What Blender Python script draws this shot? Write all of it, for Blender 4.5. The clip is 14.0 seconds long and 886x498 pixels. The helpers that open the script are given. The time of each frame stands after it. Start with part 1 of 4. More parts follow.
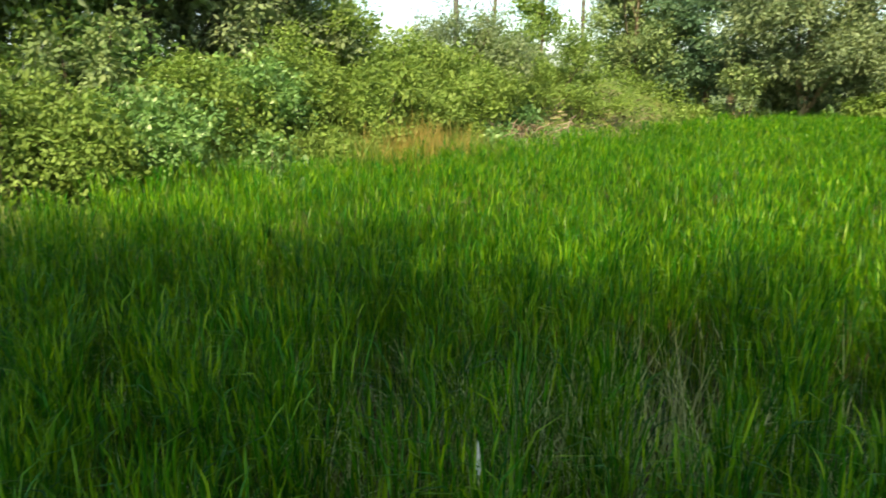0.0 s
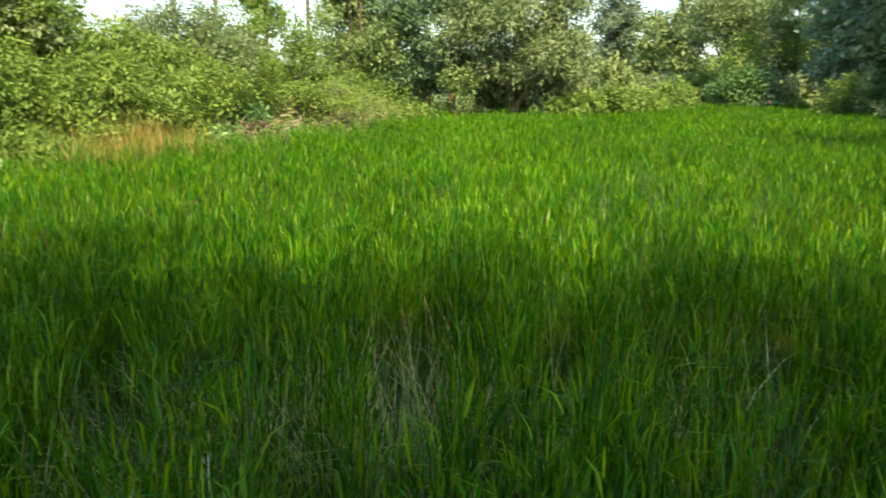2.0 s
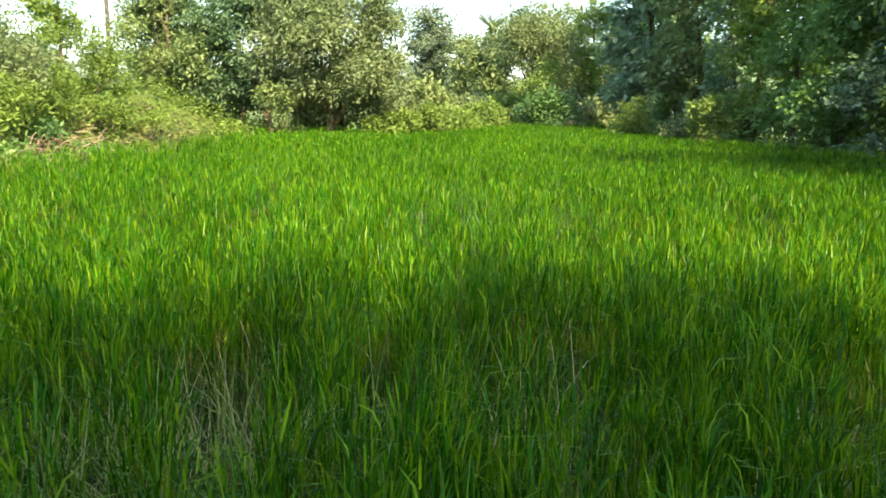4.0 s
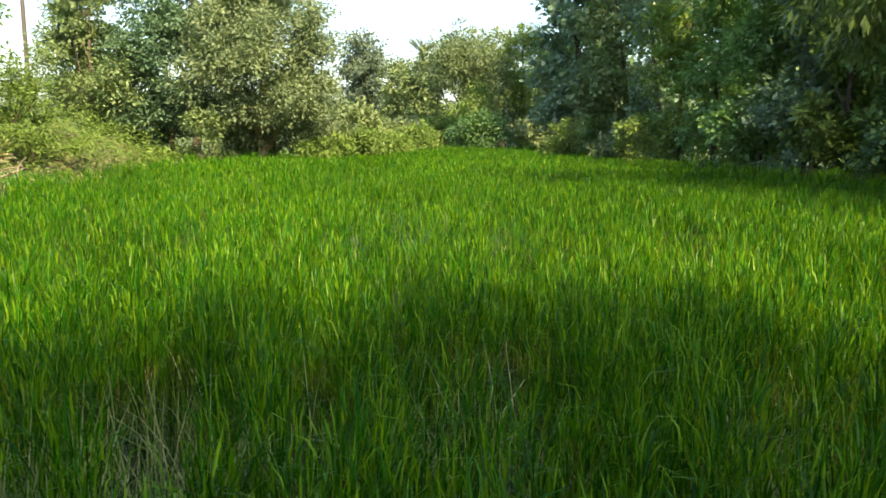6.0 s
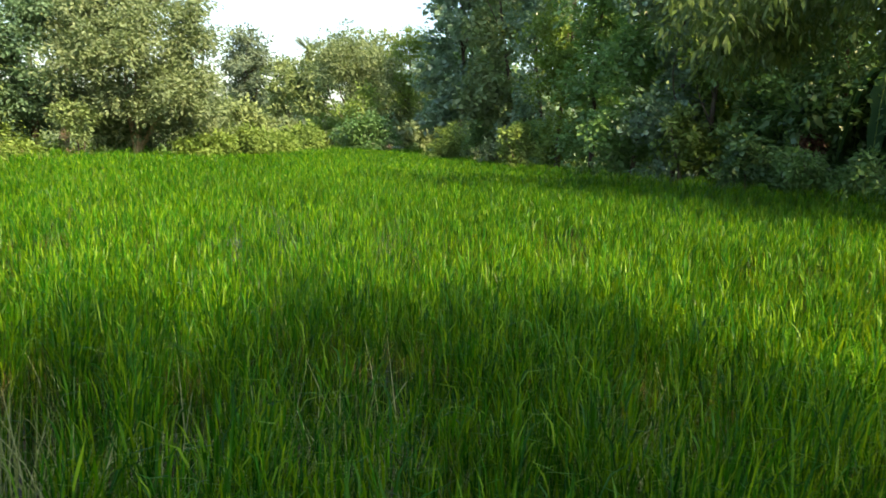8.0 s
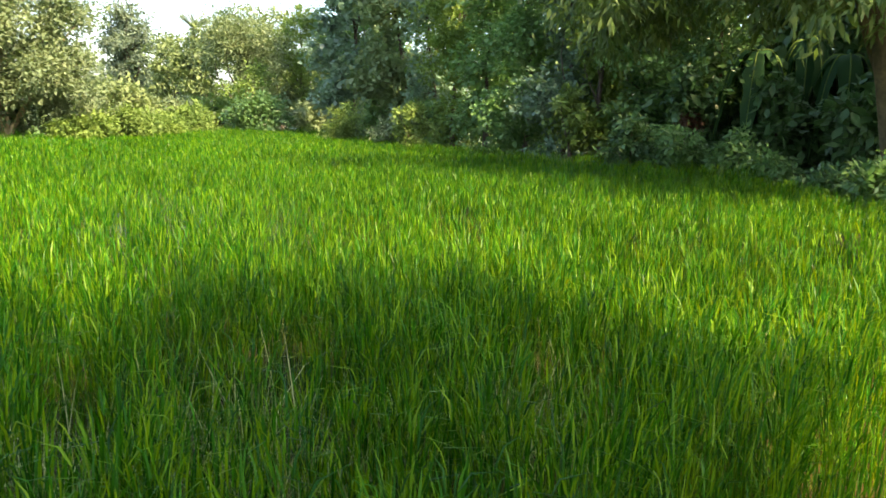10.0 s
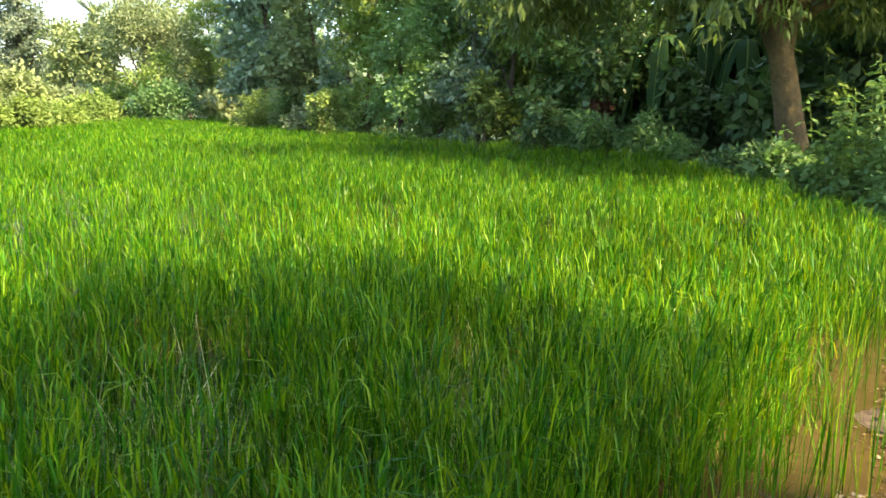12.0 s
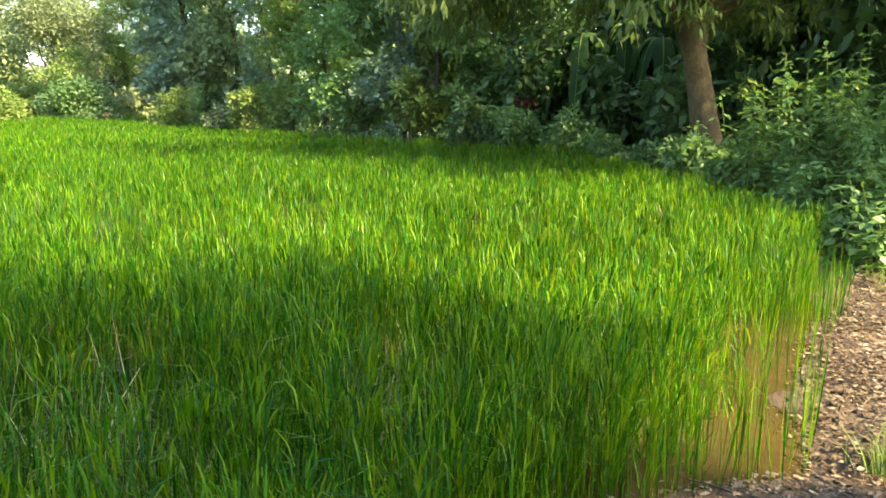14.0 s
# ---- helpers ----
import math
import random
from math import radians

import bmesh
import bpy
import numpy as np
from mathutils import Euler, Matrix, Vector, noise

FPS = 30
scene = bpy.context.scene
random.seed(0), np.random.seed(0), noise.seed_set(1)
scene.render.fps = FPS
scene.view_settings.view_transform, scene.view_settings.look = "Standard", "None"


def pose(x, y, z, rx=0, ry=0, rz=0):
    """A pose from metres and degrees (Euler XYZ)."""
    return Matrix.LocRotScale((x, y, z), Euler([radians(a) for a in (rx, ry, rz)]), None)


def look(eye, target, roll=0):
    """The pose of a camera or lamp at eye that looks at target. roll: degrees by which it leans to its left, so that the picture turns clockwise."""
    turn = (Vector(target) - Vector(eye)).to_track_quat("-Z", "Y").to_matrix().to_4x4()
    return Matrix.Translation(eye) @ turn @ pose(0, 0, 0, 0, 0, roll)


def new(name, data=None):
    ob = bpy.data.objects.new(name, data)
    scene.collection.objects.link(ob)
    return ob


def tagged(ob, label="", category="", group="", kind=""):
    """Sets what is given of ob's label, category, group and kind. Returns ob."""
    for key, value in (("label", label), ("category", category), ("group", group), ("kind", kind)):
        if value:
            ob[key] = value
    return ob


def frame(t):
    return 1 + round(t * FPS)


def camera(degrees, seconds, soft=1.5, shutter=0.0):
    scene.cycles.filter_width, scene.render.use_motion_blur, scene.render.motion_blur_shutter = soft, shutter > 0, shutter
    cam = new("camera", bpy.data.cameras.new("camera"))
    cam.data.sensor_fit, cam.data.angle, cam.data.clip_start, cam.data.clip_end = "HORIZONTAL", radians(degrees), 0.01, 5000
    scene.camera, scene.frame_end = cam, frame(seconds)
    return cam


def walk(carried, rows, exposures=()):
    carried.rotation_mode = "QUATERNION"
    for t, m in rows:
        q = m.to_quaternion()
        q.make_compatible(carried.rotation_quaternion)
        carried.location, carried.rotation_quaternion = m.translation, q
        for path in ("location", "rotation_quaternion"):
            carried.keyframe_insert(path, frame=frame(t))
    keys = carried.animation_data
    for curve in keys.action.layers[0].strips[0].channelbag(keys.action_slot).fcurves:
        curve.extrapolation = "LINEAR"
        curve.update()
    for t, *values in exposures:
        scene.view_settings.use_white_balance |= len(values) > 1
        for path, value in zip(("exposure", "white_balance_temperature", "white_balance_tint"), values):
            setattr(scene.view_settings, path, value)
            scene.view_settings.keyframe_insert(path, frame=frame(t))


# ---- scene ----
# ---------------------------------------------------------------- camera
cam = camera(60.86, 14.0, soft=1.5, shutter=0.5)
walk(cam, [(t, pose(x, y, 1.5, rx, ry, rz)) for t, x, y, rx, ry, rz in (
    (0.0, -0.000, 0.120, 77.80, 0.60, -0.00),
    (0.5, 0.009, 0.120, 78.59, 0.24, -4.47),
    (1.0, 0.020, 0.118, 79.06, 0.02, -9.81),
    (1.5, 0.031, 0.116, 77.75, 0.70, -15.08),
    (2.0, 0.041, 0.113, 77.55, -0.31, -19.82),
    (2.5, 0.048, 0.110, 76.93, -0.19, -23.77),
    (3.0, 0.056, 0.106, 77.21, -0.59, -27.54),
    (3.5, 0.062, 0.103, 77.63, -0.84, -30.86),
    (4.0, 0.066, 0.100, 79.05, -1.18, -33.28),
    (4.2, 0.068, 0.099, 79.29, -1.08, -34.02),
    (6.3, 0.077, 0.092, 81.36, -1.08, -39.45),
    (6.5, 0.078, 0.091, 81.56, -1.78, -40.56),
    (7.0, 0.082, 0.088, 81.28, -1.92, -42.86),
    (7.5, 0.085, 0.085, 81.21, -1.57, -44.69),
    (8.0, 0.088, 0.082, 81.19, -2.10, -46.70),
    (8.2, 0.089, 0.081, 80.76, -2.17, -47.50),
    (10.3, 0.099, 0.068, 79.70, -1.79, -55.43),
    (10.5, 0.100, 0.067, 79.42, -1.79, -55.98),
    (11.0, 0.102, 0.063, 79.23, -1.83, -57.71),
    (11.5, 0.103, 0.061, 78.97, -1.70, -59.14),
    (12.0, 0.105, 0.058, 79.16, -1.27, -60.85),
    (12.5, 0.106, 0.055, 79.00, -1.05, -62.29),
    (13.0, 0.108, 0.051, 79.16, -1.46, -64.38),
    (13.5, 0.109, 0.050, 79.35, -1.19, -65.14),
    (14.0, 0.110, 0.048, 79.06, -1.07, -66.37),
)], exposures=[(t, e, 6700, g) for t, e, g in ((0.0, 1.43, 1), (1.0, 1.43, 0), (1.5, 1.2, 0), (2.0, 1.5, 1), (2.5, 1.45, 1), (3.0, 1.77, 2), (4.0, 1.88, 4), (6.5, 1.5, 8), (8.0, 1.6, 8), (10.5, 2.17, 13), (14.0, 2.5, 14))])

# ---------------------------------------------------------------- light
SUN_ELEV, SUN_AZ = radians(45), math.atan2(-0.16, -1.0)   # azimuth clockwise from +y
world = bpy.data.worlds.new("world")
scene.world = world
world.use_nodes = True
wn = world.node_tree
sky = wn.nodes.new("ShaderNodeTexSky")
sky.sky_type, sky.sun_disc = "NISHITA", False
sky.sun_elevation, sky.sun_rotation = SUN_ELEV, SUN_AZ
sky.dust_density, sky.air_density, sky.ozone_density = 2.2, 1.0, 1.0
wn.nodes["Background"].inputs["Strength"].default_value = 0.14
wn.links.new(sky.outputs["Color"], wn.nodes["Background"].inputs["Color"])

sun_data = bpy.data.lights.new("sun", "SUN")
sun_data.energy, sun_data.angle, sun_data.color = 5.0, radians(1.2), (1.0, 0.78, 0.41)
sun = new("sun", sun_data)
sun.matrix_basis = look((40 * math.sin(SUN_AZ), 40 * math.cos(SUN_AZ), 40 * math.tan(SUN_ELEV)), (0, 0, 0))


# ---------------------------------------------------------------- materials
def nodes_of(name):
    m = bpy.data.materials.new(name)
    m.use_nodes = True
    nt = m.node_tree
    return m, nt, nt.nodes["Principled BSDF"], nt.nodes["Material Output"]


def ramp(nt, fac, stops):
    r = nt.nodes.new("ShaderNodeValToRGB")
    els = r.color_ramp.elements
    els[0].position, els[0].color = stops[0][0], (*stops[0][1], 1)
    els[1].position, els[1].color = stops[-1][0], (*stops[-1][1], 1)
    for p, c in stops[1:-1]:
        e = els.new(p)
        e.color = (*c, 1)
    nt.links.new(fac, r.inputs["Fac"])
    return r.outputs["Color"]


def noise_tex(nt, scale, detail=3.0, rough=0.55, coord="Object"):
    tc = nt.nodes.new("ShaderNodeTexCoord")
    n = nt.nodes.new("ShaderNodeTexNoise")
    n.inputs["Scale"].default_value, n.inputs["Detail"].default_value = scale, detail
    n.inputs["Roughness"].default_value = rough
    nt.links.new(tc.outputs[coord], n.inputs["Vector"])
    return n.outputs["Fac"]


def mixed(nt, fac, a, b, how="MIX"):
    x = nt.nodes.new("ShaderNodeMix")
    x.data_type, x.blend_type = "RGBA", how
    for sock, v in ((x.inputs[0], fac), (x.inputs[6], a), (x.inputs[7], b)):
        if isinstance(v, (int, float)):
            sock.default_value = v
        elif isinstance(v, tuple):
            sock.default_value = (*v, 1)
        else:
            nt.links.new(v, sock)
    return x.outputs[2]


def leaf_mat(name, dark, mid, light, rough=0.45, through_light=0.3, patch=1.3, spec=0.25, tint=(1.1, 1.2, 0.7), calm=0.55):
    m, nt, bsdf, out = nodes_of(name)
    geo = nt.nodes.new("ShaderNodeNewGeometry")
    dark, light = (tuple(m * calm + c * (1 - calm) for c, m in zip(end, mid)) for end in (dark, light))
    col = ramp(nt, geo.outputs["Random Per Island"], [(0.0, dark), (0.5, mid), (1.0, light)])
    big = ramp(nt, noise_tex(nt, patch, 2.0), [(0.3, (0.72, 0.76, 0.7)), (0.7, (1.2, 1.15, 1.05))])
    col = mixed(nt, 1.0, col, big, "MULTIPLY")
    nt.links.new(col, bsdf.inputs["Base Color"])
    bsdf.inputs["Roughness"].default_value = rough
    bsdf.inputs["Specular IOR Level"].default_value = spec
    tr = nt.nodes.new("ShaderNodeBsdfTranslucent")
    nt.links.new(mixed(nt, 1.0, col, tint, "MULTIPLY"), tr.inputs["Color"])
    mx = nt.nodes.new("ShaderNodeMixShader")
    mx.inputs[0].default_value = through_light
    nt.links.new(bsdf.outputs[0], mx.inputs[1])
    nt.links.new(tr.outputs[0], mx.inputs[2])
    nt.links.new(mx.outputs[0], out.inputs["Surface"])
    return m


def rough_mat(name, stops, scale, fine, rough=0.9, bump=0.4, depth=0.02):
    m, nt, bsdf, out = nodes_of(name)
    a = ramp(nt, noise_tex(nt, scale, 5.0), stops)
    b = ramp(nt, noise_tex(nt, fine, 4.0, 0.7), [(0.3, (0.6, 0.6, 0.6)), (0.7, (1.25, 1.25, 1.25))])
    nt.links.new(mixed(nt, 1.0, a, b, "MULTIPLY"), bsdf.inputs["Base Color"])
    bsdf.inputs["Roughness"].default_value = rough
    bp = nt.nodes.new("ShaderNodeBump")
    bp.inputs["Strength"].default_value, bp.inputs["Distance"].default_value = bump, depth
    nt.links.new(noise_tex(nt, fine, 5.0, 0.7), bp.inputs["Height"])
    nt.links.new(bp.outputs[0], bsdf.inputs["Normal"])
    return m


RICE = leaf_mat("rice_leaf", (0.004, 0.045, 0.002), (0.027, 0.134, 0.004), (0.138, 0.260, 0.008), 0.38, 0.36, 0.45, 0.16, tint=(2.2, 1.4, 0.25), calm=0.0)
STRAW = leaf_mat("dry_straw", (0.16, 0.20, 0.06), (0.30, 0.34, 0.13), (0.50, 0.53, 0.27), 0.6, 0.2, calm=0.0)
VINE = leaf_mat("vine_leaf", (0.088, 0.180, 0.068), (0.152, 0.285, 0.104), (0.255, 0.385, 0.160), 0.38, 0.42, spec=0.5)
VINE_BLUE = leaf_mat("bluish_leaf", (0.100, 0.172, 0.132), (0.165, 0.265, 0.198), (0.262, 0.360, 0.278), 0.38, 0.40, spec=0.5)
FRESH = leaf_mat("fresh_leaf", (0.085, 0.155, 0.034), (0.155, 0.240, 0.060), (0.250, 0.330, 0.100), 0.55, 0.40)
WEED = leaf_mat("weed_leaf", (0.080, 0.142, 0.034), (0.142, 0.222, 0.060), (0.240, 0.315, 0.105), 0.6, 0.38)
PALE = leaf_mat("pale_round_leaf", (0.090, 0.145, 0.065), (0.155, 0.225, 0.105), (0.265, 0.320, 0.180), 0.5, 0.32)
OLIVE = leaf_mat("olive_leaf", (0.100, 0.150, 0.088), (0.168, 0.228, 0.136), (0.255, 0.305, 0.210), 0.55, 0.40)
BLUEGREEN = leaf_mat("blue_green_leaf", (0.060, 0.120, 0.080), (0.100, 0.180, 0.120), (0.170, 0.255, 0.185), 0.5, 0.36)
DEEP = leaf_mat("deep_green_leaf", (0.050, 0.120, 0.050), (0.090, 0.185, 0.075), (0.155, 0.250, 0.110), 0.38, 0.38, spec=0.45)
MANGO = leaf_mat("long_leaf", (0.060, 0.105, 0.034), (0.105, 0.165, 0.052), (0.200, 0.250, 0.090), 0.45, 0.38)
REDDISH = leaf_mat("reddish_leaf", (0.06, 0.035, 0.028), (0.11, 0.060, 0.045), (0.18, 0.10, 0.07), 0.6, 0.2)
YELLOW = leaf_mat("yellow_green_leaf", (0.105, 0.175, 0.045), (0.165, 0.250, 0.068), (0.250, 0.325, 0.115), 0.5, 0.35)
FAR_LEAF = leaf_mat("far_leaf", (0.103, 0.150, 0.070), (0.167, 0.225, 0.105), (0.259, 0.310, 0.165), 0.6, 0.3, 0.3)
# greyed leaf colour: the bluish haze of distance is mixed into it
FAR_HAZE = leaf_mat("far_haze_leaf", (0.080, 0.115, 0.090), (0.120, 0.165, 0.125), (0.175, 0.225, 0.175), 0.6, 0.25, 0.3)
DEAD = leaf_mat("dead_leaf", (0.03, 0.020, 0.013), (0.10, 0.070, 0.048), (0.24, 0.19, 0.14), 0.8, 0.1, tint=(1, 0.9, 0.7), calm=0.0)
DRYLITTER = leaf_mat("pale_dead_leaf", (0.10, 0.088, 0.065), (0.19, 0.165, 0.128), (0.34, 0.305, 0.25), 0.8, 0.15, tint=(1, 0.9, 0.7), calm=0.0)
DRYGRASS = leaf_mat("drying_grass", (0.16, 0.16, 0.045), (0.27, 0.21, 0.07), (0.40, 0.28, 0.12), 0.6, 0.3)
BANANA = leaf_mat("banana_leaf", (0.013, 0.044, 0.013), (0.021, 0.065, 0.018), (0.034, 0.085, 0.024), 0.6, 0.25, 1.3, 0.2)
BARK = rough_mat("bark", [(0.3, (0.055, 0.042, 0.030)), (0.7, (0.13, 0.105, 0.075))], 3.0, 22.0, 0.9, 0.8, 0.03)
DRIFT = rough_mat("weathered_dead_wood", [(0.3, (0.15, 0.115, 0.10)), (0.7, (0.27, 0.215, 0.185))], 6.0, 40.0, 0.9, 0.5, 0.01)
BARK_MOSSY = rough_mat("mossy_bark", [(0.3, (0.060, 0.046, 0.022)), (0.7, (0.14, 0.105, 0.05))], 2.5, 16.0, 0.9, 0.8, 0.025)
BARK_PALE = rough_mat("pale_bark", [(0.3, (0.20, 0.155, 0.085)), (0.7, (0.36, 0.29, 0.17))], 2.5, 18.0, 0.85, 0.6, 0.02)
CONCRETE = rough_mat("weathered_concrete", [(0.3, (0.07, 0.07, 0.072)), (0.7, (0.12, 0.12, 0.122))], 2.0, 30.0)
RUST = rough_mat("dark_metal", [(0.3, (0.05, 0.045, 0.04)), (0.7, (0.10, 0.085, 0.07))], 3.0, 30.0, 0.6)
REED = rough_mat("bleached_reed", [(0.3, (0.50, 0.52, 0.42)), (0.7, (0.70, 0.71, 0.60))], 20.0, 90.0, 0.6, 0.2, 0.002)


def ground_material():
    m, nt, bsdf, out = nodes_of("mud_and_turf")
    att = nt.nodes.new("ShaderNodeAttribute")
    att.attribute_name = "turf"
    mud = ramp(nt, noise_tex(nt, 2.2, 6.0, 0.65), [(0.25, (0.045, 0.029, 0.018)), (0.5, (0.090, 0.062, 0.040)), (0.75, (0.165, 0.122, 0.086))])
    turf = ramp(nt, noise_tex(nt, 0.8, 6.0, 0.6), [(0.3, (0.060, 0.095, 0.022)), (0.55, (0.100, 0.150, 0.030)), (0.75, (0.175, 0.165, 0.070))])
    fine = ramp(nt, noise_tex(nt, 40.0, 4.0, 0.7), [(0.3, (0.6, 0.6, 0.6)), (0.7, (1.3, 1.3, 1.3))])
    col = mixed(nt, att.outputs["Fac"], mud, turf)
    nt.links.new(mixed(nt, 1.0, col, fine, "MULTIPLY"), bsdf.inputs["Base Color"])
    wet = nt.nodes.new("ShaderNodeMapRange")
    wet.inputs[3].default_value, wet.inputs[4].default_value = 0.45, 0.95
    nt.links.new(noise_tex(nt, 1.7, 3.0), wet.inputs[0])
    nt.links.new(wet.outputs[0], bsdf.inputs["Roughness"])
    bp = nt.nodes.new("ShaderNodeBump")
    bp.inputs["Strength"].default_value, bp.inputs["Distance"].default_value = 0.9, 0.05
    nt.links.new(noise_tex(nt, 18.0, 6.0, 0.7), bp.inputs["Height"])
    nt.links.new(bp.outputs[0], bsdf.inputs["Normal"])
    return m


def water_material():
    m, nt, bsdf, out = nodes_of("muddy_water")
    nt.links.new(ramp(nt, noise_tex(nt, 1.5, 4.0), [(0.3, (0.034, 0.025, 0.009)), (0.7, (0.064, 0.046, 0.018))]), bsdf.inputs["Base Color"])
    bsdf.inputs["Roughness"].default_value = 0.22
    bsdf.inputs["Specular IOR Level"].default_value = 0.15
    bp = nt.nodes.new("ShaderNodeBump")
    bp.inputs["Strength"].default_value, bp.inputs["Distance"].default_value = 0.12, 0.01
    nt.links.new(noise_tex(nt, 9.0, 2.0), bp.inputs["Height"])
    nt.links.new(bp.outputs[0], bsdf.inputs["Normal"])
    return m


GROUND, WATER = ground_material(), water_material()

# ---------------------------------------------------------------- mesh helpers
rng = np.random.default_rng(7)


def mesh_of(name, verts, faces, mat):
    """A mesh of triangles from arrays."""
    verts, faces = np.asarray(verts, np.float32), np.asarray(faces, np.int32)
    me = bpy.data.meshes.new(name)
    me.vertices.add(len(verts))
    me.vertices.foreach_set("co", verts.ravel())
    me.loops.add(faces.size)
    me.loops.foreach_set("vertex_index", faces.ravel())
    me.polygons.add(len(faces))
    me.polygons.foreach_set("loop_start", np.arange(0, faces.size, 3, dtype=np.int32))
    me.update(calc_edges=True)
    me.materials.append(mat)
    return me


def part(name, data, parent, label=""):
    ob = new(name, data)
    ob.parent = parent
    return tagged(ob, label)


def joined(pieces):
    vs, fs, n = [], [], 0
    for v, f in pieces:
        vs.append(v)
        fs.append(np.asarray(f) + n)
        n += len(v)
    return np.concatenate(vs), np.concatenate(fs)


def unit(a):
    return a / np.maximum(np.linalg.norm(a, axis=-1, keepdims=True), 1e-9)


def leaf_arrays(pos, axis, normal, length, wide, fine=False, fold=0.18):
    """Folded leaves: each one grows from pos along axis, with its face along normal."""
    n = len(pos)
    axis = unit(axis)
    side = unit(np.cross(axis, normal))
    up = np.cross(side, axis)
    L, W = length[:, None], (length * wide)[:, None] * 0.5
    if fine:
        tpl = ((0, 0, 0), (0.95, 0.35, fold), (0.62, 0.72, fold * 0.6), (0, 1.0, -0.15), (-0.62, 0.72, fold * 0.6), (-0.95, 0.35, fold))
        tri = ((0, 1, 2), (0, 2, 3), (0, 3, 4), (0, 4, 5))
    else:
        tpl = ((0, 0, 0), (1, 0.42, fold), (0, 1.0, -0.08), (-1, 0.42, fold))
        tri = ((0, 1, 2), (0, 2, 3))
    v = np.stack([pos + side * (W * a) + axis * (L * b) + up * (W * c) for a, b, c in tpl], 1)
    f = (np.arange(n) * len(tpl))[:, None, None] + np.array(tri)[None]
    return v.reshape(-1, 3), f.reshape(-1, 3)


def crown_arrays(blobs, leaf, wide=0.5, cover=1.0, droop=0.3, fine=False, clumps=11, r=rng, sprigs=7):
    """Leaves gathered in uneven clumps and sprigs over a set of rounded masses (x, y, z, rx, ry, rz)."""
    P, A, N, S = [], [], [], []
    for bx, by, bz, rx, ry, rz in blobs:
        rad, mid = np.array((rx, ry, rz)), np.array((bx, by, bz))
        k = max(5, int(clumps * r.uniform(0.8, 1.2)))
        d = unit(r.normal(size=(k, 3)) + np.array((0, 0, 0.2)))
        cc = mid + d * rad * r.uniform(0.35, 1.1, (k, 1))
        cr = rad.mean() * np.clip(r.lognormal(-1.15, 0.4, k), 0.14, 0.62)
        for c, q in zip(cc, cr):
            shape = r.uniform(0.65, 1.35, 3) * np.array((1.1, 1.1, 0.8))
            n = int(cover * 4.6 * math.pi * q * q / (leaf * leaf * wide * 0.55) * 0.5)
            n = max(8, min(n, 4000))
            o = unit(r.normal(size=(n, 3)) + np.array((0, 0, 0.25)))
            dep = np.clip(r.normal(0.85, 0.27, (n, 1)), 0.15, 1.5)
            P.append(c + o * q * dep * shape)
            A.append(o * 0.7 + r.normal(0, 0.5, (n, 3)) - np.array((0, 0, droop)))
            N.append(o * 0.85 + np.array((0, 0, 0.6)) + r.normal(0, 0.30, (n, 3)))
            S.append(leaf * np.clip(r.lognormal(-0.1, 0.28, n), 0.45, 1.6))
        for i in range(sprigs):
            o = unit(r.normal(size=3) + np.array((0, 0, 0.45)))
            n = int(max(8, min(30, 0.9 * rad.mean() / leaf * 3)))
            s = np.linspace(0.55, r.uniform(1.2, 1.55), n)[:, None]
            sag = np.array((0, 0, -0.12 - 0.25 * droop)) * (s - 0.55) ** 2 * rad.mean() * 1.5
            P.append(mid + o * rad * s + sag + r.normal(0, leaf * 0.3, (n, 3)))
            A.append(o * 0.5 + r.normal(0, 0.7, (n, 3)) - np.array((0, 0, droop)))
            N.append(np.array((0, 0, 1.0)) + r.normal(0, 0.45, (n, 3)))
            S.append(leaf * r.uniform(0.5, 1.15, n))
    P, A, N, S = np.concatenate(P), np.concatenate(A), np.concatenate(N), np.concatenate(S)
    return leaf_arrays(P, A, N, S, wide, fine)


def tube_arrays(pts, radii, sides=7, wob=0.06, r=rng):
    pts = np.asarray(pts, float)
    tang = unit(np.gradient(pts, axis=0))
    ref = np.array((0.3, 0.9, 0.1)) if abs(tang[0][2]) > 0.7 else np.array((0, 0, 1.0))
    a = unit(np.cross(tang, ref))
    b = np.cross(tang, a)
    ang = np.linspace(0, 2 * math.pi, sides, endpoint=False)
    ring = [p + (np.cos(ang)[:, None] * u + np.sin(ang)[:, None] * w) * (q * (1 + r.normal(0, wob, (sides, 1)))) for p, u, w, q in zip(pts, a, b, radii)]
    v = np.concatenate(ring + [pts[-1:] + tang[-1] * radii[-1] * 0.6])
    f = []
    for i in range(len(pts) - 1):
        for j in range(sides):
            p, q = i * sides + j, i * sides + (j + 1) % sides
            f += [(p, q, q + sides), (p, q + sides, p + sides)]
    top, base = len(v) - 1, (len(pts) - 1) * sides
    f += [(base + j, base + (j + 1) % sides, top) for j in range(sides)]
    return v, np.array(f)


def bent(p0, p1, bend, n=7, r=rng):
    p0, p1 = np.asarray(p0, float), np.asarray(p1, float)
    s = np.linspace(0, 1, n)[:, None]
    off = r.normal(0, bend, 3)
    return p0 + (p1 - p0) * s + np.sin(s * math.pi) * off + np.sin(s * 2 * math.pi) * r.normal(0, bend * 0.5, 3)


